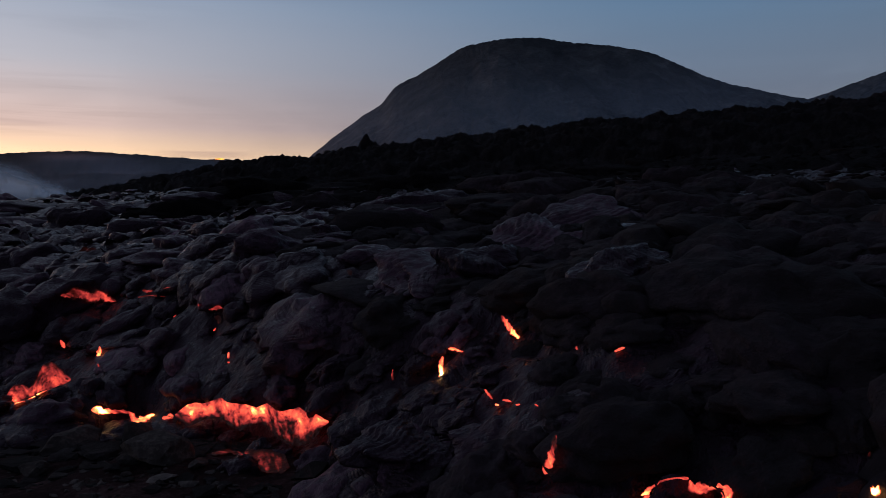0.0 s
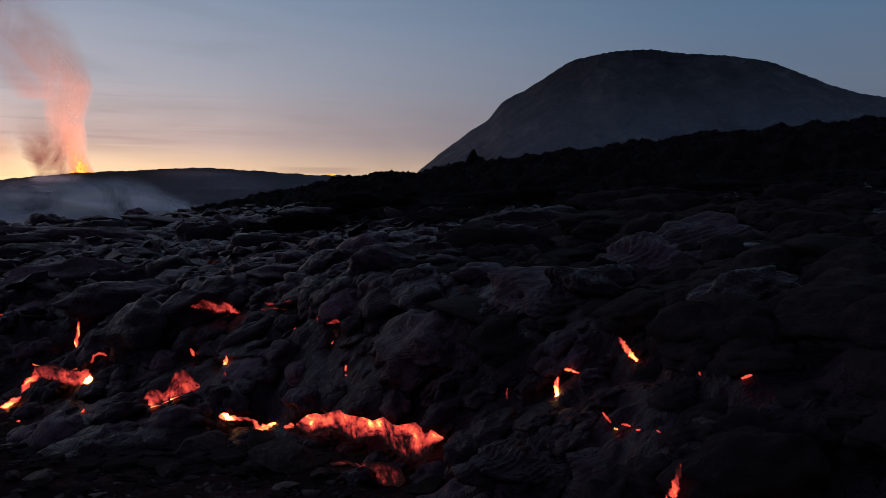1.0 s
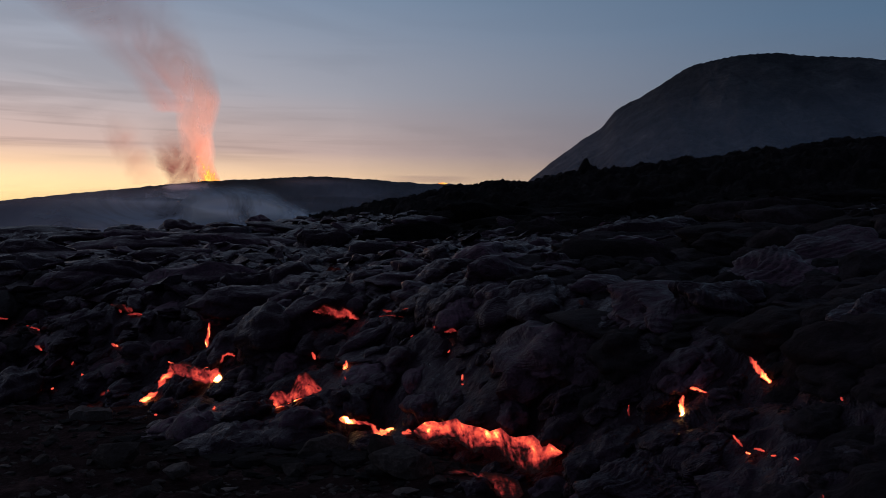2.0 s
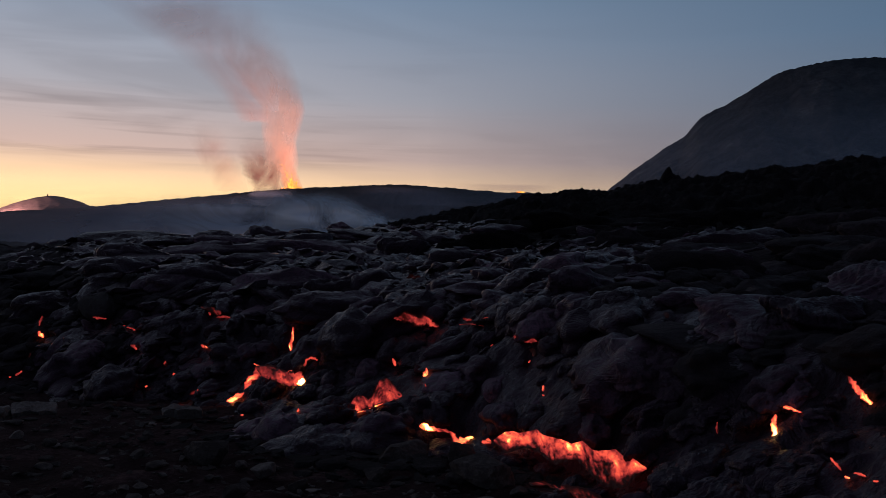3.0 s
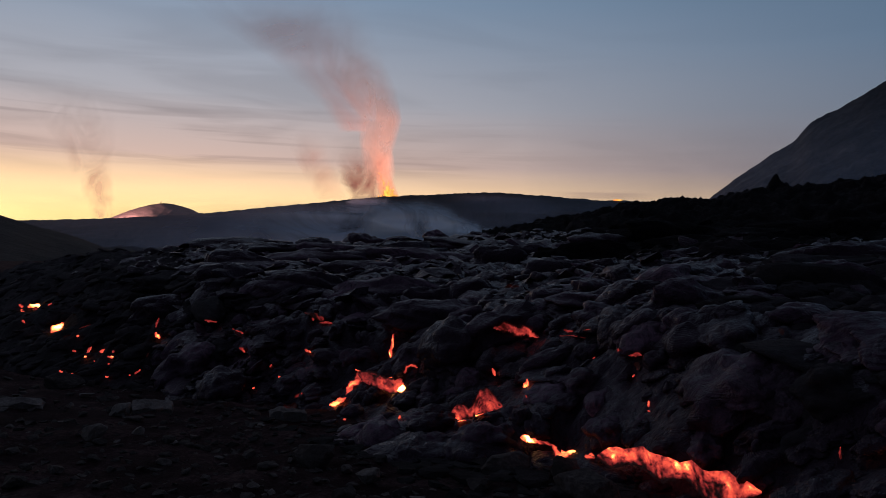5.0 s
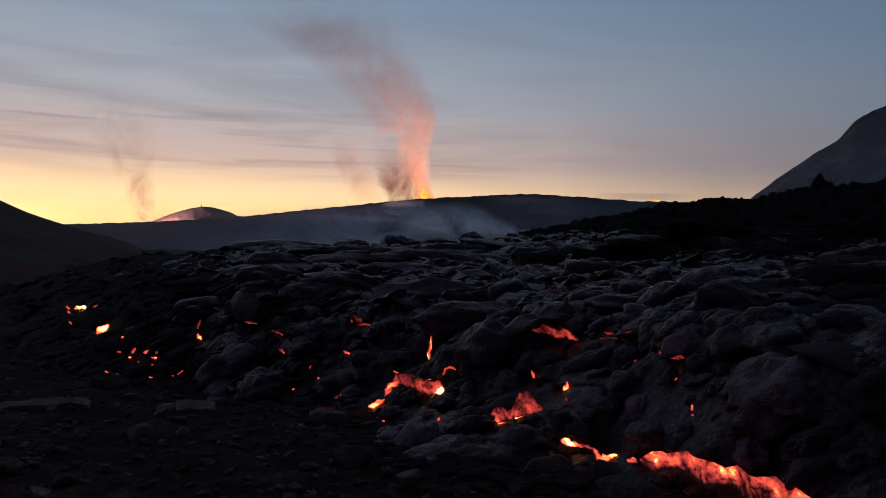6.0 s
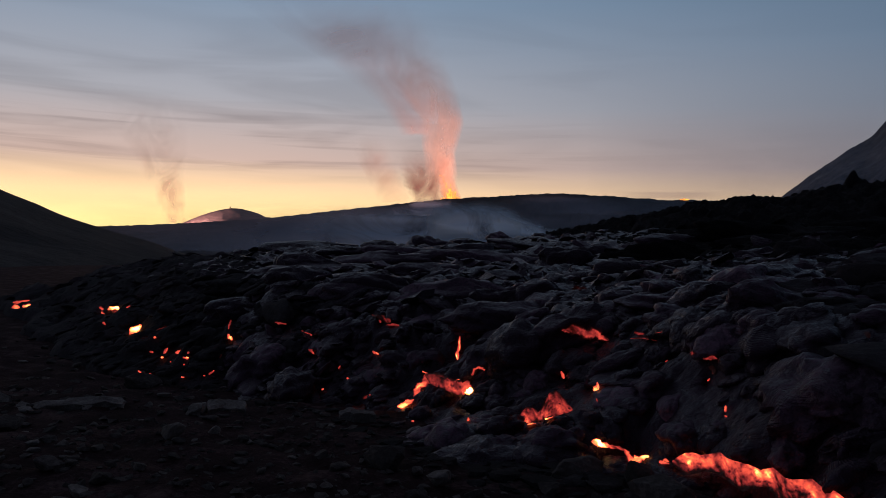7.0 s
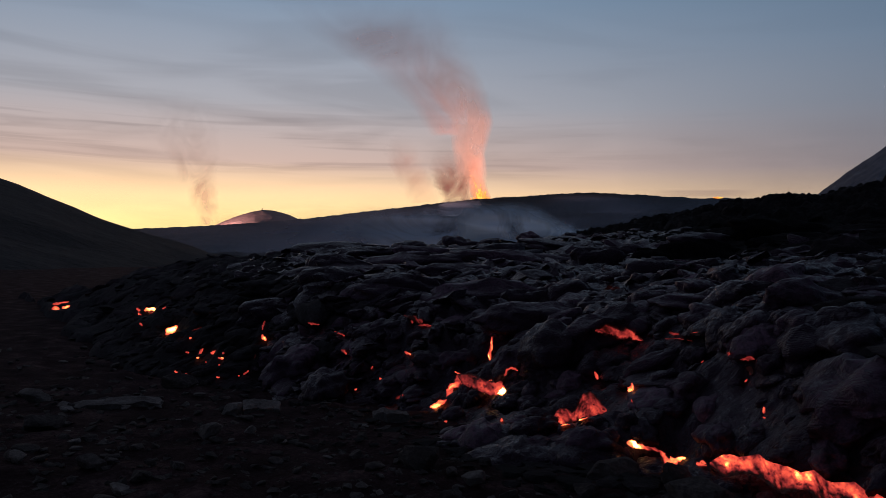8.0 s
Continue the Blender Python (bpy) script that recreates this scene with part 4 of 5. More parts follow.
def build_lobes():
    made = 0
    skin = Joined()
    low, high = [mesh_data(me) for me in LOW_LOBES], [mesh_data(me) for me in MID_LOBES]
    slabs = [slab_data(400 + k) for k in range(12)]
    distant = [mesh_data(me) for me in FAR_LOBES]
    rest, plates, dull, black = Joined(), Joined(), Joined(), Joined()
    for stand, rows in KNOBS.items():
        eye = STANDS[stand]
        for k, (az, el, w) in enumerate(rows):
            rnd = random.Random(k * 31 + ord(stand[0]))
            way = ways(np.array([radians(az)]), np.array([radians(el)]))
            d = meet(eye, way, 2.4, 40, 500, True)[0]
            p = np.array(eye) + way[0] * d
            size = d * radians(w)
            while size > 0.08 and hides_opening(p[0], p[1], p[2], size * 0.8):
                size *= 0.8
            if size > 0.08:
                k = rnd.choice((1, 3, 6, 8))
                ob = part("lava_lobe", LOBES[k], lava_flow)
                ob.matrix_basis = lobe_pose(p[0], p[1], p[2], -0.25, -0.25, size, rnd, 0.02, 1.2)
                skin.add(low[k], ob.matrix_basis)
                made += 1
    for x, y, z, size, k in ((1.9, 5.75, 1.16, 0.95, 0), (2.5, 4.2, 1.17, 0.72, 1), (1.0, 3.75, 0.42, 0.55, 2), (3.3, 6.9, 1.3, 1.1, 2), (1.5, 3.3, 0.5, 0.6, 0), (4.5, 8.2, 1.45, 1.2, 1)):
        ob = part("ropy_slab", ROPY_SLABS[k], lava_flow, "grey crust wrinkled into curved ropes")
        ob.matrix_basis = lobe_pose(x, y, z, -0.45 * x / 4, -0.45 * y / 5, size, random.Random(k), 0.0, 0.45)
        skin.add(low[k], ob.matrix_basis)
    for k, (az, el, w) in enumerate(((20.96, -4.74, 6.4), (31.03, -5.08, 6.4), (16.17, -19.8, 7.2), (35.34, -13.46, 5.1))):
        way = ways(np.array([radians(az)]), np.array([radians(el)]))
        d = meet(STANDS["first"], way, 2.4, 40, 500, True)[0]
        p = np.array(STANDS["first"]) + way[0] * d
        ob = part("ropy_slab", ROPY_SLABS[k % 3], lava_flow, "grey crust wrinkled into curved ropes")
        ob.matrix_basis = lobe_pose(p[0], p[1], p[2], -0.8 * math.sin(radians(az)), -0.8 * math.cos(radians(az)), d * radians(w), random.Random(40 + k), -0.02, 0.6)
        skin.add(low[k], ob.matrix_basis)

    def kind_at(x, y):
        x, y = np.array(x), np.array(y)
        return black if is_black(x, y) else dull if is_dimmed(x, y) else rest

    tongues = random.Random(303)
    for k in range(80):
        r, a = 9.5 * 5.2 ** tongues.random(), tongues.uniform(-34, 40)
        x, y = r * math.sin(radians(a)), r * math.cos(radians(a))
        z, inside = flow_height(np.array([x]), np.array([y]))
        wide, tall = r ** 0.7 * tongues.uniform(0.1, 0.26), r ** 0.6 * tongues.uniform(0.08, 0.15)
        if inside[0] < 1.0 or r > reach(a) - 4 or any(hides_opening(x + f * wide * math.cos(radians(a)), y - f * wide * math.sin(radians(a)), float(z[0]) + 0.1, 0.5 * wide) for f in (-0.5, -0.25, 0, 0.25, 0.5)):
            continue
        m = pose(x, y, float(z[0]) - 0.02, tongues.gauss(4, 3), tongues.gauss(0, 3), -a + tongues.gauss(8, 14)) @ Matrix.Diagonal((wide * 1.7, wide * 0.62, tall * 1.6, 1))
        k = tongues.randrange(10)
        kind_at(x, y).add(high[k], m)
        if r < 32:
            skin.add(low[k], m)
    spots = scatter()
    Z, NX, NY, S = slope_at(spots)
    for (r, x, y, size, seed), z, nx, ny, s in zip(spots, Z, NX, NY, S):
        rnd = random.Random(seed)
        if s < -0.15 + 0.2 * size:
            continue
        while size > 0.05 and hides_opening(x, y, z + 0.1 * size, size):
            size *= 0.72
        if size <= 0.05:
            continue
        steep = smooth(0.12, 0.5, math.hypot(nx, ny))
        sink = rnd.uniform(0.0, 0.15) + 0.08 * (1 - steep)
        low_top = 0.55 + 0.45 * steep if r < 16 else 0.7
        if made < 300 and r < 14:
            k = rnd.randrange(len(LOBES))
            ob = part("lava_lobe", (DIMMED_LOBES if is_dimmed(np.array(x), np.array(y)) or is_black(np.array(x), np.array(y)) else LOBES)[k], lava_flow)
            ob.matrix_basis = lobe_pose(x, y, z, nx, ny, size, rnd, sink, low_top)
            skin.add(low[k], ob.matrix_basis)
            made += 1
        elif r < 12 and size > 0.3:
            k = rnd.randrange(len(high))
            m = lobe_pose(x, y, z, nx, ny, size, rnd, sink, low_top)
            kind_at(x, y).add(high[k], m)
            skin.add(low[k], m)
        elif r > 11 and rnd.random() < 0.2 and not is_black(np.array(x), np.array(y)) and not is_dimmed(np.array(x), np.array(y)):
            m = lobe_pose(x, y, z + 0.1 * size, nx, ny, size * 0.75, rnd, -0.05)
            plates.add(slabs[rnd.randrange(12)], m @ Euler((rnd.gauss(0, 0.3), rnd.gauss(0, 0.3), 0)).to_matrix().to_4x4() @ Matrix.Diagonal((1.3, 0.8, 1.2, 1)))
        else:
            k = rnd.randrange(len(low))
            m = lobe_pose(x, y, z, nx, ny, size, rnd, sink, low_top)
            if r > 12:
                m = Matrix.Translation((0, 0, -0.1 * size * smooth(16, 26, r))) @ m @ pose(0, 0, 0.1 * (rnd.random() - 0.5), rnd.gauss(0, 9), rnd.gauss(0, 7), rnd.gauss(-45, 30)) @ Matrix.Diagonal((rnd.uniform(0.9, 1.7), rnd.uniform(0.6, 0.95), rnd.uniform(0.5, 1.1), 1))
            kind_at(x, y).add(low[k] if r < 18 else distant[k], m)
            if r < 32:
                skin.add(low[k], m)
    tagged(part("crust_lobes", rest.mesh("crust_lobes", BASALT), lava_flow), "countless rounded black lava toes", kind="stuff")
    tagged(part("old_crust", dull.mesh("old_crust", DULL_CRUST), lava_flow), "dull black lumps of crust, darkened in colour", kind="stuff")
    tagged(part("black_clinker", black.mesh("black_clinker", OLD_LAVA), lava_flow), "rough black lumps of older lava", kind="stuff")
    tagged(part("crust_slabs", plates.mesh("crust_slabs", BASALT, False), lava_flow), "broken tilted plates of grey crust", kind="stuff")
    return BVHTree.FromPolygons(np.concatenate(skin.V).tolist(), skin.F)


SKIN = build_lobes()
for glow in GLOWS:
    build_glow(glow)


def build_ground():
    a = np.radians(np.concatenate([np.arange(-180, -66, 3.0), np.arange(-66, 24, 0.35), np.arange(24, 180.1, 3.0)]))
    r = np.concatenate([np.geomspace(0.05, 3, 40), np.geomspace(3.04, 30, 190), np.geomspace(31.5, 4600, 110)])
    A, R = np.meshgrid(a, r, indexing="ij")
    X, Y = R * np.sin(A) - 0.6, R * np.cos(A) - 0.5
    Z = ground_skin(X, Y)
    me = grid_mesh("ground", np.stack([X, Y, Z], -1), *X.shape, SOIL)
    return tagged(new("ground", me), "dark stony soil that slopes away from the lava front", "ground", kind="structure")


build_ground()


# ---- the distance ----
def at_sky(az, el, r):
    return np.stack([r * np.sin(np.radians(az)), r * np.cos(np.radians(az)), 1.7 + r * np.tan(np.radians(el))], -1)


def profile(az, stops):
    """Skyline height in degrees, smoothly through a few stops."""
    a = np.array([s[0] for s in stops], float)
    e = np.array([s[1] for s in stops], float)
    m = np.gradient(e, a)
    i = np.clip(np.searchsorted(a, az) - 1, 0, len(a) - 2)
    h = a[i + 1] - a[i]
    t = np.clip((az - a[i]) / h, 0, 1)
    return ((2 * t ** 3 - 3 * t ** 2 + 1) * e[i] + (t ** 3 - 2 * t ** 2 + t) * h * m[i] + (-2 * t ** 3 + 3 * t ** 2) * e[i + 1] + (t ** 3 - t ** 2) * h * m[i + 1])


def build_hill(name, stops, dist, depth, foot, mat, rough, label, seed, da=0.12, rows=60, steep=1.0, fine=1.0):
    """A hill whose crest stands at dist metres, with a near and a far slope."""
    a = np.arange(stops[0][0], stops[-1][0] + da / 2, da)
    v = np.linspace(-1, 1, rows)
    A, Vv = np.meshgrid(a, v, indexing="ij")
    R = dist + depth * Vv
    crest = 1.7 + dist * np.tan(np.radians(profile(A, stops)))
    shape = (1 - np.abs(Vv) ** steep)
    X, Y = R * np.sin(np.radians(A)), R * np.cos(np.radians(A))
    q = fine / rough
    n = fbm(X * q * 0.12, Y * q * 0.12, seed, 5, 0.55)
    Z = foot + (crest - foot) * shape + rough * n * (0.25 + np.abs(Vv) ** 0.5)
    if name == "far_hill":
        Z = Z + 1.6 * fbm(A * 2.3, Vv * 20, seed + 4, 5, 0.6)
    if "mountain" in name:
        ridge = np.abs(fbm(A * 0.45 + Vv * 4.5, Vv * 2.2 - A * 0.1 + 3, seed + 9, 5, 0.6))
        Z = Z - 24 * ridge * np.minimum(1, 3 * np.abs(Vv)) * shape + 2.2 * fbm(A * 5, Vv * 24, seed + 14, 4, 0.6)
    me = grid_mesh(name, np.stack([X, Y, Z], -1), *X.shape, mat)
    return tagged(new(name, me), label, "mountain" if "mountain" in name else "hill", kind="structure")


build_hill("mountain", [(6.0, 1.6), (8.5, 3.9), (12.3, 6.9), (14.1, 8.2), (14.5, 8.72), (16.5, 9.95), (20.0, 11.95), (23.0, 12.48), (28.4, 12.05), (33.0, 11.3), (38.7, 8.75), (44, 7.3), (50, 5.0)],
           1900, 700, -30, MOUNTAIN, 12, "bare grey rounded mountain behind the lava field at dusk", 301)
build_hill("mountain", [(40, 6.2), (43.9, 7.3), (48.4, 8.8), (54, 10.5), (62, 11.5), (72, 8)], 2600, 700, -30, MOUNTAIN, 14, "dark flank of a second bare mountain", 302)
build_hill("far_hill", [(-52, 0.3), (-39.5, 0.66), (-34.5, 1.02), (-28, 1.7), (-21.4, 2.65), (-15.9, 3.35), (-11.6, 3.72), (-7, 4.0), (-3.2, 3.85), (1.3, 3.6), (6, 3.6), (12, 3.2)],
           1300, 560, -30, HILL, 3.0, "long low dark hill under the eruption", 303, fine=0.5)
build_hill("dome_hill", [(-36, 0.3), (-34.5, 1.05), (-32.6, 1.9), (-31, 2.25), (-29.8, 2.08), (-28.6, 1.6), (-27, 0.6)], 2400, 300, -30, ASH, 5.0, "small rounded cone far off in the evening haze", 304, fine=2.5)


def build_mast(az, el, high):
    """A lattice mast on the far cone, seen as a thin upright."""
    x, y, z = (float(v) for v in at_sky(az, el, 2390))
    bm = bmesh.new()
    for k in range(3):
        a = k * 2.094
        m = pose(x + 1.0 * math.cos(a), y + 1.0 * math.sin(a), z + high / 2)
        bmesh.ops.create_cone(bm, cap_ends=True, segments=6, radius1=0.7, radius2=0.3, depth=high, matrix=m)
    bmesh.ops.create_cone(bm, cap_ends=True, segments=8, radius1=2.4, radius2=2.4, depth=1.6, matrix=pose(x, y, z + high * 0.3))
    me = bpy.data.meshes.new("mast")
    bm.to_mesh(me)
    bm.free()
    me.materials.append(OLD_LAVA)
    tagged(new("mast", me), "thin dark mast on the summit of the far cone", "mast", "masts on the cone")


build_hill("near_hill", [(-75, 9.0), (-60, 6.5), (-52, 4.9), (-48, 3.7), (-45.5, 2.75), (-42, 1.25), (-39.4, 0.4), (-36, -0.6), (-32, -2.5)], 210, 150, -5.5, HILL, 1.2, "dark bare hillside beside the lava field", 305, fine=0.6)


build_mast(-31.25, 2.1, 9)
build_mast(-30.4, 2.05, 5)


def build_ridge():
    """Older rough lava: a clinkery crest with knobs and gaps."""
    stops = [(-8, 0.6), (0, 2.5), (4, 3.3), (8.5, 3.65), (12, 4.2), (16, 4.7), (23, 5.5), (31.5, 6.2), (38, 6.5), (48, 6.85), (60, 7.2), (75, 7.4)]
    a = np.arange(-8, 75, 0.09)
    v = np.linspace(-1, 0.6, 90)
    A, W = np.meshgrid(a, v, indexing="ij")
    R = 130 + 45 * W
    X, Y = R * np.sin(np.radians(A)), R * np.cos(np.radians(A))
    crest = 1.7 + 130 * np.tan(np.radians(profile(A, stops)))
    foot = 0.9 + 0.022 * Y + 0.065 * X - 0.5
    Z = foot + (crest - foot) * (1 - np.abs(W) ** 1.3)
    knob = 1.3 * domes(X * 0.3, Y * 0.3, 201) ** 2 + 0.8 * domes(X * 0.75, Y * 0.75, 205) + 0.5 * fbm(X * 1.5, Y * 1.5, 209, 3)
    Z = Z + 1.05 * knob - 0.75
    Z = Z + 2.6 * np.exp(-((X - 28.3) ** 2 + (Y - 126.9) ** 2) / 1.6)
    me = grid_mesh("lava_ridge", np.stack([X, Y, Z], -1), *X.shape, OLD_LAVA)
    tagged(new("lava_ridge", me), "black ridge of older rough lava with a jagged crest", "lava ridge", kind="structure")


build_ridge()


# ---- eruption and smoke ----
def smoke_material(name, colour, density, scale, stretch=(1, 1, 1), lo=0.35, hi=0.7):
    m = bpy.data.materials.new(name)
    m.use_nodes = True
    t = m.node_tree
    t.nodes.clear()
    v = object_vec(t, stretch)
    n = noise_node(t, v, scale, 5, 0.52, 1.0)
    at = t.nodes.new("ShaderNodeAttribute")
    at.attribute_name = "thickness"
    al = math_node(t, "MULTIPLY", at.outputs["Fac"], map_range(t, n, lo, hi, 0.0, density))
    dif, tra, tr, mx, mx2 = (t.nodes.new("ShaderNode" + k) for k in ("BsdfDiffuse", "BsdfTranslucent", "BsdfTransparent", "MixShader", "MixShader"))
    for n2 in (dif, tra):
        n2.inputs[0].default_value = (*colour, 1)
    link(t, dif.outputs[0], mx.inputs[1])
    link(t, tra.outputs[0], mx.inputs[2])
    link(t, al, mx2.inputs[0])
    link(t, tr.outputs[0], mx2.inputs[1])
    link(t, mx.outputs[0], mx2.inputs[2])
    out = t.nodes.new("ShaderNodeOutputMaterial")
    link(t, mx2.outputs[0], out.inputs[0])
    return m


def smoke_sheet(name, path, r0, lean, mat, label, seed, power=1.4, top_fade=0.3, bulge=5):
    """A bent sheet of drifting smoke; path: azimuth, elevation, half width in degrees, from its foot upwards."""
    p = np.array(path, float)
    k = np.linspace(0, len(p) - 1, 90)
    i = np.clip(k.astype(int), 0, len(p) - 2)
    f = (k - i)[:, None]
    f = f * f * (3 - 2 * f) * 0.5 + f * 0.5
    line = p[i] * (1 - f) + p[i + 1] * f
    u = np.linspace(-1, 1, 41)
    V, U = np.meshgrid(np.linspace(0, 1, 90), u, indexing="ij")
    wob = np.minimum(line[:, 2:3], 1.2)
    az = line[:, 0:1] + U * line[:, 2:3] + 0.25 * wob * fbm(V * 9, U * 1.5 + seed, seed, 3)
    el = np.repeat(line[:, 1:2], len(u), 1) + 0.1 * wob * fbm(V * 5 + 5, U * 2, seed + 5, 3)
    r = r0 + lean * V + bulge * (1 - U ** 2) * np.sin(V * 9 + seed)
    me = grid_mesh(name, at_sky(az, el, r), *U.shape, mat)
    dens = (1 - U ** 2) ** power * smooth(0, 0.04, V) * (1 - smooth(top_fade, 1, V))
    at = me.attributes.new("thickness", "FLOAT", "POINT")
    at.data.foreach_set("value", dens.ravel().astype(np.float32))
    return tagged(new(name, me), label, "smoke", kind="stuff")


# plume and drift colours hold part of the fountain's red light; its lamp adds more
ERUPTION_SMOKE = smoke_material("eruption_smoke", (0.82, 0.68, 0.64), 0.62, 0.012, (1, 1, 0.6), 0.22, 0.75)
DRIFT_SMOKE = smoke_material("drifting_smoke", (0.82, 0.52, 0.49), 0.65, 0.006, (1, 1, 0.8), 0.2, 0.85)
THIN_VAPOUR = smoke_material("thin_vapour", (0.72, 0.82, 1.0), 1.9, 0.03, (1, 1, 0.5), 0.28, 0.75)
DARK_SMOKE = smoke_material("dark_smoke", (0.26, 0.22, 0.23), 1.3, 0.018, (1, 1, 0.6), 0.2, 0.75)
WARM_SMOKE = smoke_material("warm_smoke", (0.6, 0.43, 0.36), 0.6, 0.012, (1, 1, 0.6), 0.3, 0.75)
VAPOUR = smoke_material("pale_vapour", (0.76, 0.86, 1.0), 4.6, 0.05, (1, 1, 0.42), 0.3, 0.7)
VEIL = smoke_material("thin_veil", (0.95, 0.88, 1.0), 2.2, 0.02, (1, 1, 1.4), 0.2, 0.8)
MOUNTAIN_HAZE_TINT = smoke_material("mountain_haze_tint", (0.5, 0.68, 1.0), 0.3, 0.003, (1, 1, 2), 0.1, 0.6)
HAZE_TINT = smoke_material("haze_tint", (0.7, 0.75, 1.0), 0.4, 0.004, (1, 1, 3), 0.2, 0.7)
PLUME = "tall smoke plume, tinted and lit red, over the lava fountain"
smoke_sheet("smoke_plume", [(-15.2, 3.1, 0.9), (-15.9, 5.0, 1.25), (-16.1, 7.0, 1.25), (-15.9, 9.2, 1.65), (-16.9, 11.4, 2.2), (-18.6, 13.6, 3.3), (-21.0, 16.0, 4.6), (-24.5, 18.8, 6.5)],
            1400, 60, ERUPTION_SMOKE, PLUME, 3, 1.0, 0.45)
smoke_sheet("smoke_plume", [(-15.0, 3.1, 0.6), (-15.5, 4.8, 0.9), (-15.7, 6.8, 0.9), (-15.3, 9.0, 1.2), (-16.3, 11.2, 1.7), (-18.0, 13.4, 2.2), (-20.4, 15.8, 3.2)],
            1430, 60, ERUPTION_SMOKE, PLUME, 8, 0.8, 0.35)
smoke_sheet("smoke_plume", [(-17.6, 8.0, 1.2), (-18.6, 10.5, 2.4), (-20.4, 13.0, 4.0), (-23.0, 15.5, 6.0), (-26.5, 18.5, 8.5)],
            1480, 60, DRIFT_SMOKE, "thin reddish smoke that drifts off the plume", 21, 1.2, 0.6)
smoke_sheet("smoke_puff", [(-16.3, 2.8, 1.3), (-16.9, 4.2, 1.7), (-17.3, 5.6, 1.6), (-17.4, 7.4, 1.2)], 1385, 30, DARK_SMOKE, "dark smoke rolling beside the fountain", 12, 1.2, 0.35)
smoke_sheet("smoke_puff", [(-19.2, 3.0, 1.2), (-20.0, 4.6, 1.3), (-20.9, 6.4, 1.4), (-21.8, 8.4, 1.5)], 1460, 30, WARM_SMOKE, "thin brown smoke drifting beside the fountain", 26)
smoke_sheet("smoke_puff", [(-34.9, 0.9, 0.9), (-35.2, 2.4, 1.1), (-35.7, 4.0, 1.3), (-36.2, 6.0, 1.9), (-37, 8.5, 3.0), (-38, 11, 4.0)], 2450, 30, WARM_SMOKE, "thin far column of brown smoke", 17)
smoke_sheet("smoke_puff", [(-33.9, 0.9, 1.0), (-33.5, 1.5, 1.3), (-33.7, 2.3, 0.9)], 2050, 10, WARM_SMOKE, "reddish smoke at the foot of the far cone", 44)
for k, (r0, path) in enumerate(((125, [(-12, -0.7, 5.0), (-12.4, 0.4, 4.9), (-13, 1.5, 4.4), (-14, 2.6, 3.4), (-15, 3.4, 2.4)]),
                                (150, [(-8.8, -0.3, 2.0), (-9.6, 0.7, 2.4), (-10.8, 1.6, 2.4), (-12.2, 2.6, 2.0), (-13.2, 3.3, 1.5)]),
                                (175, [(-10.6, 0.0, 2.2), (-11, 1.0, 2.2), (-11.6, 2.2, 1.9), (-11.9, 3.4, 1.4)]),
                                (190, [(-14.6, -0.4, 2.6), (-14.6, 0.8, 2.5), (-15.2, 1.9, 2.0), (-15.6, 3.0, 1.4)]),
                                (140, [(-6.9, 0.2, 1.1), (-7.1, 0.8, 1.2), (-7.5, 1.5, 0.9)]),
                                (160, [(-8.0, -0.3, 1.7), (-8.5, 0.6, 1.8), (-9.3, 1.5, 1.5), (-10.4, 2.4, 1.1)]),
                                (260, [(-19, -1.0, 8), (-19.5, 0.6, 8), (-19, 1.9, 7), (-18, 3.0, 5)]))):
    smoke_sheet("vapour", path, r0, 20, VAPOUR if r0 < 180 else THIN_VAPOUR, "pale bluish vapour drifting low over the lava", 30 + 7 * k, 1.3, 0.3, 4)
smoke_sheet("vapour", [(-27, -1.2, 9), (-26, 0.4, 8), (-24, 1.6, 7), (-22, 2.6, 6)], 330, 20, HAZE_TINT, "thin vapour over the far end of the lava", 65, 1.5, 0.4, 4)
smoke_sheet("vapour", [(-17.2, 2.1, 2.6), (-16.9, 2.6, 2.6), (-16.4, 3.0, 2.0), (-16, 3.5, 1.4)], 1000, 20, VEIL, "pale lilac vapour at the foot of the plume", 73, 1.2, 0.5, 4)
smoke_sheet("vapour", [(-6.5, 2.4, 5), (-6.5, 3.1, 5), (-6.8, 3.6, 4), (-7.2, 4.0, 3)], 1050, 20, HAZE_TINT, "thin pale vapour along the hill crest", 79, 1.2, 0.5, 4)
# see-through blue sheet added to tint the far hill like hazy air
smoke_sheet("haze", [(-12, -2.0, 34), (-12, 1.0, 34), (-12, 2.6, 34), (-12, 4.2, 34)], 900, 60, HAZE_TINT, "thin blue sheet added as haze before the far hill", 60, 0.6, 0.35, 10)
# added sheet whose blue colour pales the mountain as distant air would
smoke_sheet("haze", [(27, 2.0, 32), (27, 5.0, 32), (27, 9.0, 32), (27, 14.0, 32)], 1150, 60, MOUNTAIN_HAZE_TINT, "bluish see-through sheet standing in for haze before the mountain", 66, 0.6, 0.3, 10)


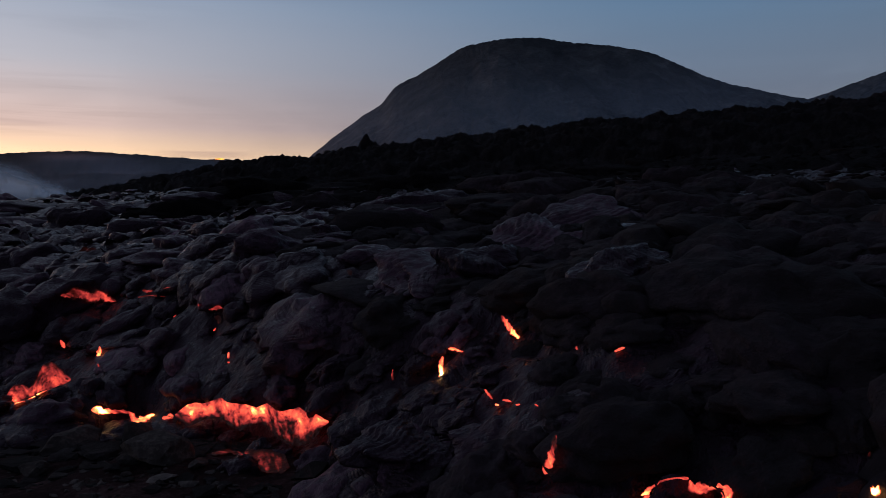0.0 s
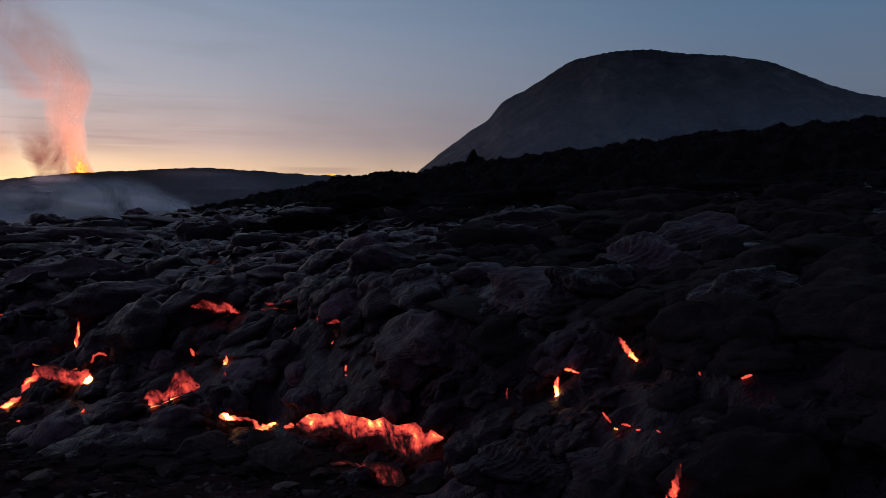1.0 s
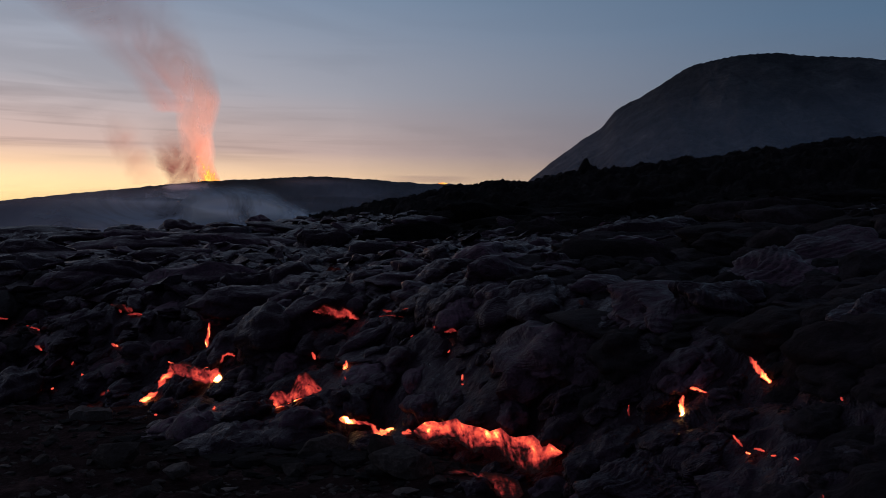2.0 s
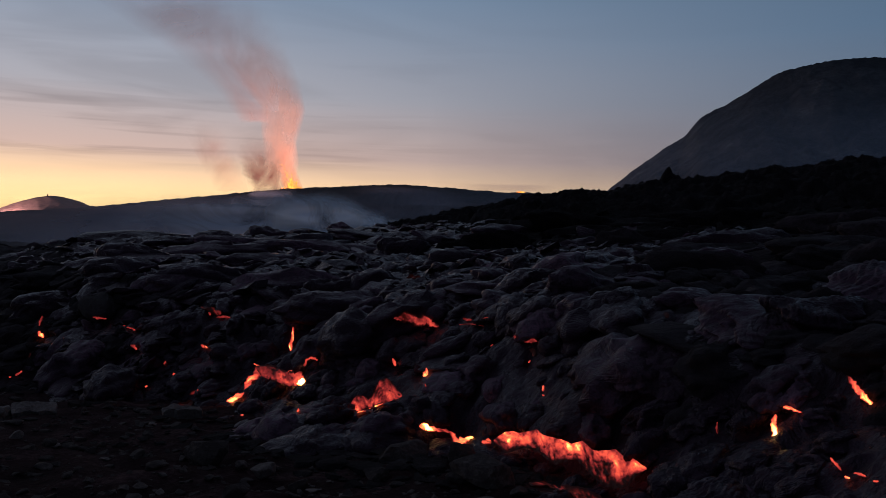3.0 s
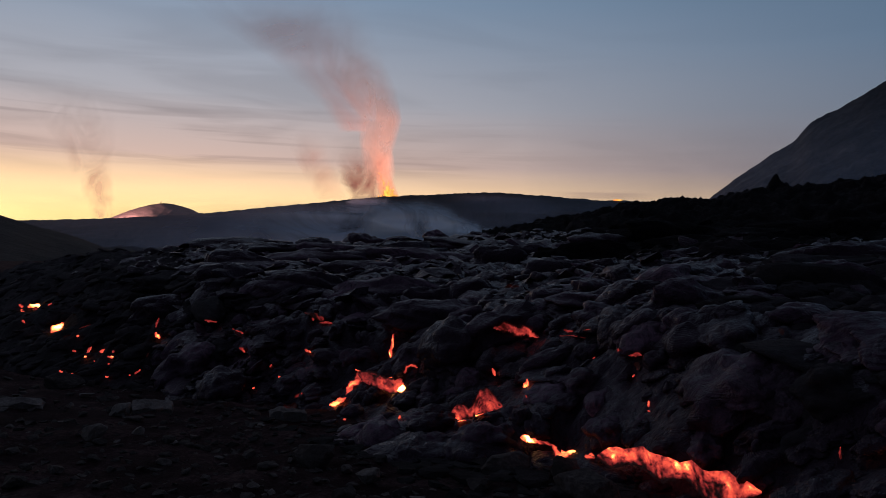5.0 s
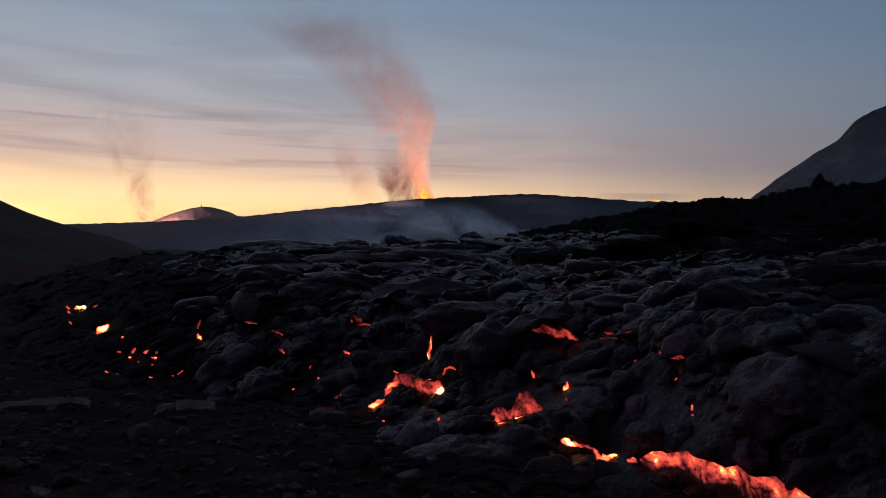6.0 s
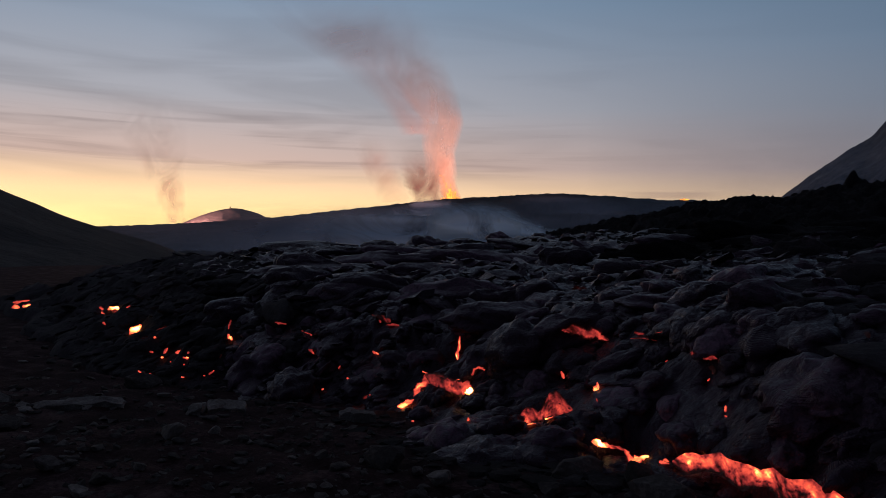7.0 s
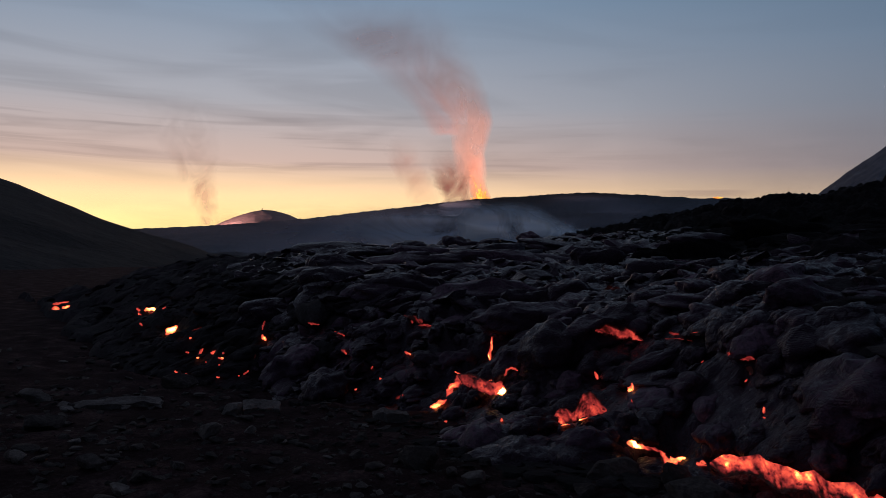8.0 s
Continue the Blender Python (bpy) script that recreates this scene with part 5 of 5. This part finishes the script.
def build_fountain():
    """Jets of molten rock above the crest of the hill."""
    rnd = random.Random(5)
    rise = Joined()
    for k in range(26):
        az = -15.0 + rnd.gauss(0, 0.26)
        h = (0.2 + 0.8 * rnd.random() ** 2) * math.exp(-((az + 15.0) / 0.4) ** 2)
        c = at_sky(az, 3.15, 1345 + rnd.uniform(-8, 8))
        hh, w = 20 * (0.4 + h), rnd.uniform(1.4, 3.6)
        ring = []
        for j in range(7):
            f = j / 6
            for q in range(7):
                a = q * 6.283 / 7
                rr = w * (1 - f) ** 0.7 * (1 + 0.5 * noise.noise(Vector((k, f * 4, q))))
                ring.append((rr * math.cos(a) + 2.5 * f * math.sin(k + 3 * f), rr * math.sin(a), hh * f))
        F = [(j * 7 + q, j * 7 + (q + 1) % 7, (j + 1) * 7 + (q + 1) % 7, (j + 1) * 7 + q) for j in range(6) for q in range(7)]
        rise.add((np.array(ring), F), Matrix.Translation(tuple(c)))
    for k in range(46):
        f = rnd.random() ** 1.6
        c = at_sky(-14.95 - 0.9 * f + rnd.gauss(0, 0.16 + 0.12 * f), 3.3 + 2.6 * f + rnd.gauss(0, 0.1), 1345 + rnd.uniform(-8, 8))
        w = rnd.uniform(0.5, 1.5) * (1.2 - f)
        rise.add((np.array([(w, 0, 0), (-0.5 * w, 0.87 * w, 0), (-0.5 * w, -0.87 * w, 0), (0, 0, 1.7 * w), (0, 0, -1.7 * w)]), [(0, 1, 3), (1, 2, 3), (2, 0, 3), (1, 0, 4), (2, 1, 4), (0, 2, 4)]), Matrix.Translation(tuple(c)))
    me = rise.mesh("lava_fountain", FIRE)
    tagged(new("lava_fountain", me), "bright orange lava fountain over the far hill crest", "lava fountain", kind="stuff")


def fire_material():
    m, t, b = material("fountain_fire")
    v = object_vec(t)
    n = noise_node(t, v, 0.12, 4, 0.6)
    link(t, ramp_node(t, n, [(0.4, (1.0, 0.24, 0.04)), (0.62, (1.0, 0.5, 0.08))]), b.inputs["Emission Color"])
    b.inputs["Emission Strength"].default_value = 1.7
    b.inputs["Base Color"].default_value = (0.03, 0.01, 0.01, 1)
    return m


def lit_smoke_material():
    """Fire-lit smoke above the jets, given its light by emission, thinning upwards."""
    m = bpy.data.materials.new("glowing_lit_smoke")
    m.use_nodes = True
    t = m.node_tree
    t.nodes.clear()
    n = noise_node(t, object_vec(t, (1, 1, 0.5)), 0.06, 5, 0.6, 0.8)
    at = t.nodes.new("ShaderNodeAttribute")
    at.attribute_name = "thickness"
    thick = math_node(t, "MULTIPLY", at.outputs["Fac"], map_range(t, n, 0.25, 0.7, 0.35, 1.0))
    em, tr, mx, out = (t.nodes.new("ShaderNode" + k) for k in ("Emission", "BsdfTransparent", "MixShader", "OutputMaterial"))
    link(t, ramp_node(t, thick, [(0.0, (1.0, 0.14, 0.07)), (0.45, (1.0, 0.25, 0.09)), (0.9, (1.0, 0.5, 0.1))]), em.inputs[0])
    em.inputs[1].default_value = 1.0
    link(t, thick, mx.inputs[0])
    link(t, tr.outputs[0], mx.inputs[1])
    link(t, em.outputs[0], mx.inputs[2])
    link(t, mx.outputs[0], out.inputs[0])
    return m


FIRE = fire_material()
build_fountain()
# glowing sheet in place of smoke that the fountain lights
tagged(smoke_sheet("fire_lit_smoke", [(-14.75, 3.1, 0.75), (-15.05, 3.8, 0.75), (-15.35, 4.7, 0.65), (-15.6, 5.8, 0.55), (-15.8, 7.2, 0.5)], 1338, 10, lit_smoke_material(), "orange fire-lit smoke above the lava fountain, made to glow", 91, 0.9, 0.0, 2), category="lava spray")


def glow_lamp(name, az, el, r, power, colour, radius):
    d = bpy.data.lights.new(name, "POINT")
    d.energy, d.color, d.shadow_soft_size = power, colour, radius
    ob = new(name, d)
    ob.location = tuple(at_sky(az, el, r))


glow_lamp("fountain_light", -15.6, 3.6, 1560, 2.6e6, (1.0, 0.4, 0.26), 8)
glow_lamp("far_vent_light", -34.4, 1.4, 2290, 2.6e6, (1.0, 0.45, 0.4), 8)


# ---- stones on the soil ----
def rock_mesh(seed, flat):
    """A broken stone: a ball cut by a few planes, with a rough skin."""
    rnd = random.Random(seed)
    planes = []
    for _ in range(13):
        n = Vector((rnd.gauss(0, 1), rnd.gauss(0, 1), rnd.gauss(0, 1))).normalized()
        planes.append((n, rnd.uniform(0.42, 0.85)))
    bm = bmesh.new()
    bmesh.ops.create_icosphere(bm, subdivisions=3, radius=1)
    for v in bm.verts:
        d = v.co.normalized()
        r = min([1.15] + [h / max(d.dot(n), 0.05) for n, h in planes])
        r *= 1 + 0.05 * noise.noise(d * 2.3 + Vector((seed, 0, 0))) + 0.045 * noise.noise(d * 6 + Vector((0, seed, 0)))
        v.co = Vector((0.5 * d.x, 0.42 * d.y, flat * d.z)) * r
    me = bpy.data.meshes.new("rock")
    bm.to_mesh(me)
    bm.free()
    me.materials.append(ROCK)
    return me


ROCKS = [rock_mesh(600 + k, f) for k, f in enumerate((0.36, 0.3, 0.25, 0.4, 0.2, 0.33, 0.28, 0.45))]
PALE = [rock_mesh(640 + k, f) for k, f in enumerate((0.36, 0.3, 0.25, 0.4, 0.2, 0.33, 0.28, 0.45))]
for me in PALE:
    me.materials[0] = PALE_ROCK


def put_rock(x, y, wide, high, turn, k, label, group="stones on the soil"):
    me = (PALE if "pale" in label else ROCKS)[k % len(ROCKS)]
    ob = tagged(new("rock", me), label, "rock", group)
    lowest = min(v.co.z for v in me.vertices)
    tall = max(v.co.z for v in me.vertices) - lowest
    g = float(ground_skin(np.array([x]), np.array([y]))[0])
    sz = high / tall
    m = pose(x, y, g - 0.12 * high - lowest * sz, 0, 0, turn)
    ob.matrix_basis = m @ Matrix.Diagonal((wide, wide * 0.8, sz, 1))
    return ob


for x, y, w, h, turn, k, label in (
        (-4.65, 6.15, 0.24, 0.2, 20, 3, "small pale pointed rock on dark soil"),
        (-6.0, 8.6, 0.4, 0.2, 10, 1, "broad pale weathered rock half sunk in soil"), (-8.7, 11.0, 0.7, 0.3, 60, 0, "weathered rock below the lava front"),
        (-2.45, 5.95, 0.5, 0.2, -20, 4, "large slanting rock in the stony soil"),
        (-1.85, 5.5, 0.24, 0.14, 15, 6, "rounded pale grey rock on the soil"), (-6.9, 6.35, 0.55, 0.22, 50, 2, "low dark rock half sunk in soil"),
        (-8.9, 8.25, 0.6, 0.28, 5, 7, "dark lumpy rock beside a pale slab"), (-0.26, 5.1, 0.55, 0.2, 0, 1, "flat rock lit red below the molten pool"),
        (-0.86, 6.1, 0.6, 0.2, 20, 4, "flat rock lit red below the molten pool"), (-0.4, 5.75, 0.3, 0.22, 70, 3, "upright rock lit red by the molten pool")):
    put_rock(x, y, w, h, turn, k, label)



def build_slab(x, y, long, wide, high, turn, tilt, seed, label):
    """A flat slab of layered rock with broken ends."""
    bm = bmesh.new()
    bmesh.ops.create_cube(bm, size=1)
    bmesh.ops.subdivide_edges(bm, edges=bm.edges, cuts=9, use_grid_fill=True)
    for v in bm.verts:
        p = v.co.copy()
        end = 1 - 0.5 * max(0.0, abs(p.x) - 0.25) - 0.25 * (p.x + 0.5)
        q = Vector((p.x * long * (1 - 0.12 * abs(p.y)), p.y * wide * (0.85 + 0.3 * noise.noise(Vector((p.x * 5, seed, 0)))), p.z * high * end))
        q += Vector((noise.noise(q * 6 + Vector((seed, 0, 0))), noise.noise(q * 6 + Vector((0, seed, 0))), 0.7 * noise.noise(q * 5 + Vector((0, 0, seed))))) * 0.09 * min(1, long)
        q += Vector((0, 0, 1)) * 0.025 * noise.noise(q * 17)
        v.co = q
    me = bpy.data.meshes.new("rock_slab")
    bm.to_mesh(me)
    bm.free()
    me.materials.append(PALE_ROCK)
    g = float(ground_skin(np.array([x]), np.array([y]))[0])
    ob = tagged(new("rock_slab", me), label, "rock", "stones on the soil")
    ob.matrix_basis = pose(x, y, g + 0.28 * high, tilt, 0, turn)


build_slab(-7.7, 8.3, 1.3, 0.34, 0.17, 42, 6, 3, "long pale flat slab of rock lying on the soil")
build_slab(-3.75, 8.55, 0.42, 0.24, 0.17, 24, 6, 8, "pale layered block of rock beside the lava front")
build_slab(-5.75, 8.9, 0.5, 0.3, 0.15, 33, 10, 12, "broken pale rock with a flat top on the soil")

rnd = random.Random(9)
count = 0
while count < 270:
    a, r = math.radians(rnd.uniform(-54, 6)), 4.2 * (5.5 ** rnd.random())
    x, y = r * math.sin(a), r * math.cos(a)
    if float(front_distance(np.array([x]), np.array([y]))[0]) > -0.45:
        continue
    w = 0.06 * math.exp(rnd.gauss(0, 0.6)) * (r / 5) ** 0.5 + 0.03
    w = min(w, 0.2)
    put_rock(x, y, w * rnd.uniform(1, 1.5), w * rnd.uniform(0.25, 0.6), rnd.uniform(0, 360), rnd.randrange(8), "small angular pale rock lying on dark soil" if rnd.random() < 0.22 else "small angular grey rock lying on dark soil")
    count += 1


def build_gravel():
    rnd = random.Random(13)
    data = [slab_data(700 + k) for k in range(8)]
    j = Joined()
    spots = []
    while len(spots) < 3500:
        a, r = math.radians(rnd.uniform(-60, 14)), 3.2 * (5 ** rnd.random())
        x, y = r * math.sin(a), r * math.cos(a)
        spots.append((x, y, 0.012 + 0.03 * rnd.random() ** 3 * (r / 5)))
    X, Y = np.array([q[0] for q in spots]), np.array([q[1] for q in spots])
    G = ground_skin(X, Y)
    S = front_distance(X, Y)
    for (x, y, w), g, s in zip(spots, G, S):
        if s < -0.2:
            j.add(data[rnd.randrange(8)], pose(x, y, float(g) + w * 0.1, rnd.uniform(-20, 20), rnd.uniform(-20, 20), rnd.uniform(0, 360)) @ Matrix.Diagonal((w * 2, w * 2, w * 4, 1)))
    tagged(new("gravel", j.mesh("gravel", ROCK, False)), "loose dark gravel strewn over the soil", "gravel", kind="stuff")


build_gravel()


# ---- blocks at the far edge of the flow, rubble at its foot ----
for az, r, w, h, k in ((-17.0, 58, 3.6, 1.5, 3), (-20.5, 48, 2.8, 0.9, 0), (-24.5, 44, 2.4, 0.8, 5), (-14.4, 62, 2.6, 1.0, 7), (-11.5, 75, 2.6, 0.9, 1), (-8.3, 88, 3.0, 1.0, 3)):
    x, y = r * math.sin(radians(az)), r * math.cos(radians(az))
    z = float(flow_height(np.array([x]), np.array([y]))[0][0])
    ob = tagged(new("lava_block", LOBES[k]), "black rough block standing on the lava crust", "lava block", "blocks at the edge of the flow")
    ob.matrix_basis = pose(x, y, z + 0.1 * h, 0, 0, 40 * k) @ Matrix.Diagonal((w, w * 0.8, h * 2.2, 1))


def build_rubble():
    rnd = random.Random(21)
    data = [slab_data(800 + k) for k in range(20)]
    spots = []
    while len(spots) < 6500:
        a, r = math.radians(rnd.uniform(-56, 16)), 3.6 * (8 ** rnd.random())
        spots.append((r * math.sin(a), r * math.cos(a), 0.04 + 0.14 * rnd.random() ** 2, r))
    X, Y = np.array([q[0] for q in spots]), np.array([q[1] for q in spots])
    S = front_distance(X, Y)
    G = ground_skin(X, Y)
    H = flow_height(X, Y)[0]
    j = Joined()
    for (x, y, w, r), s, g in zip(spots, S, G):
        west = x < -0.42 * y
        if west and 0.2 < s < 2.2:
            g = H[spots.index((x, y, w, r))]
        if (-1.0 < s < 0.3 or (west and s < 2.2)) and rnd.random() < 1.05 + s and not hides_opening(x, y, float(g) + 0.3 * w, w):
            j.add(data[rnd.randrange(len(data))], lobe_pose(x, y, float(g) + 0.1 * w, 0, 0, w * (1.2 if s > -0.4 else 0.8), rnd, 0, 1.3))
    tagged(part("rubble", j.mesh("rubble", CLINKER, False), lava_flow), "broken lava rubble along the foot of the front", kind="stuff")


build_rubble()

for az, r, w, h, k in ((-1.6, 80, 1.5, 0.5, 1), (-2.3, 93, 1.8, 0.6, 2), (-1.0, 84, 1.2, 0.35, 4), (-24.0, 40, 0.7, 0.3, 2), (-21.5, 42, 0.8, 0.25, 5)):
    x, y = r * math.sin(radians(az)), r * math.cos(radians(az))
    z = float(flow_height(np.array([x]), np.array([y]))[0][0])
    ob = tagged(new("lava_plate", PALE[k]), "pale grey plate of crust lying on the lava", "lava plate", "pale plates on the flow")
    ob.matrix_basis = pose(x, y, z + 0.35 * h, 12, 8, 30 * k) @ Matrix.Diagonal((w, w * 0.7, h * 2, 1))


def build_far_glow():
    """A second small vent, seen as a red spark on the hill crest."""
    bm = bmesh.new()
    bmesh.ops.create_icosphere(bm, subdivisions=3, radius=1)
    for v in bm.verts:
        v.co *= 1 + 0.5 * noise.noise(v.co * 2.1)
    me = bpy.data.meshes.new("far_vent")
    bm.to_mesh(me)
    bm.free()
    me.materials.append(FIRE)
    ob = tagged(new("far_vent", me), "small red glowing vent on the far hill crest", "lava vent", kind="stuff")
    ob.matrix_basis = Matrix.Translation(tuple(at_sky(2.05, 3.58, 1290))) @ Matrix.Diagonal((7, 5, 1.6, 1))


build_far_glow()
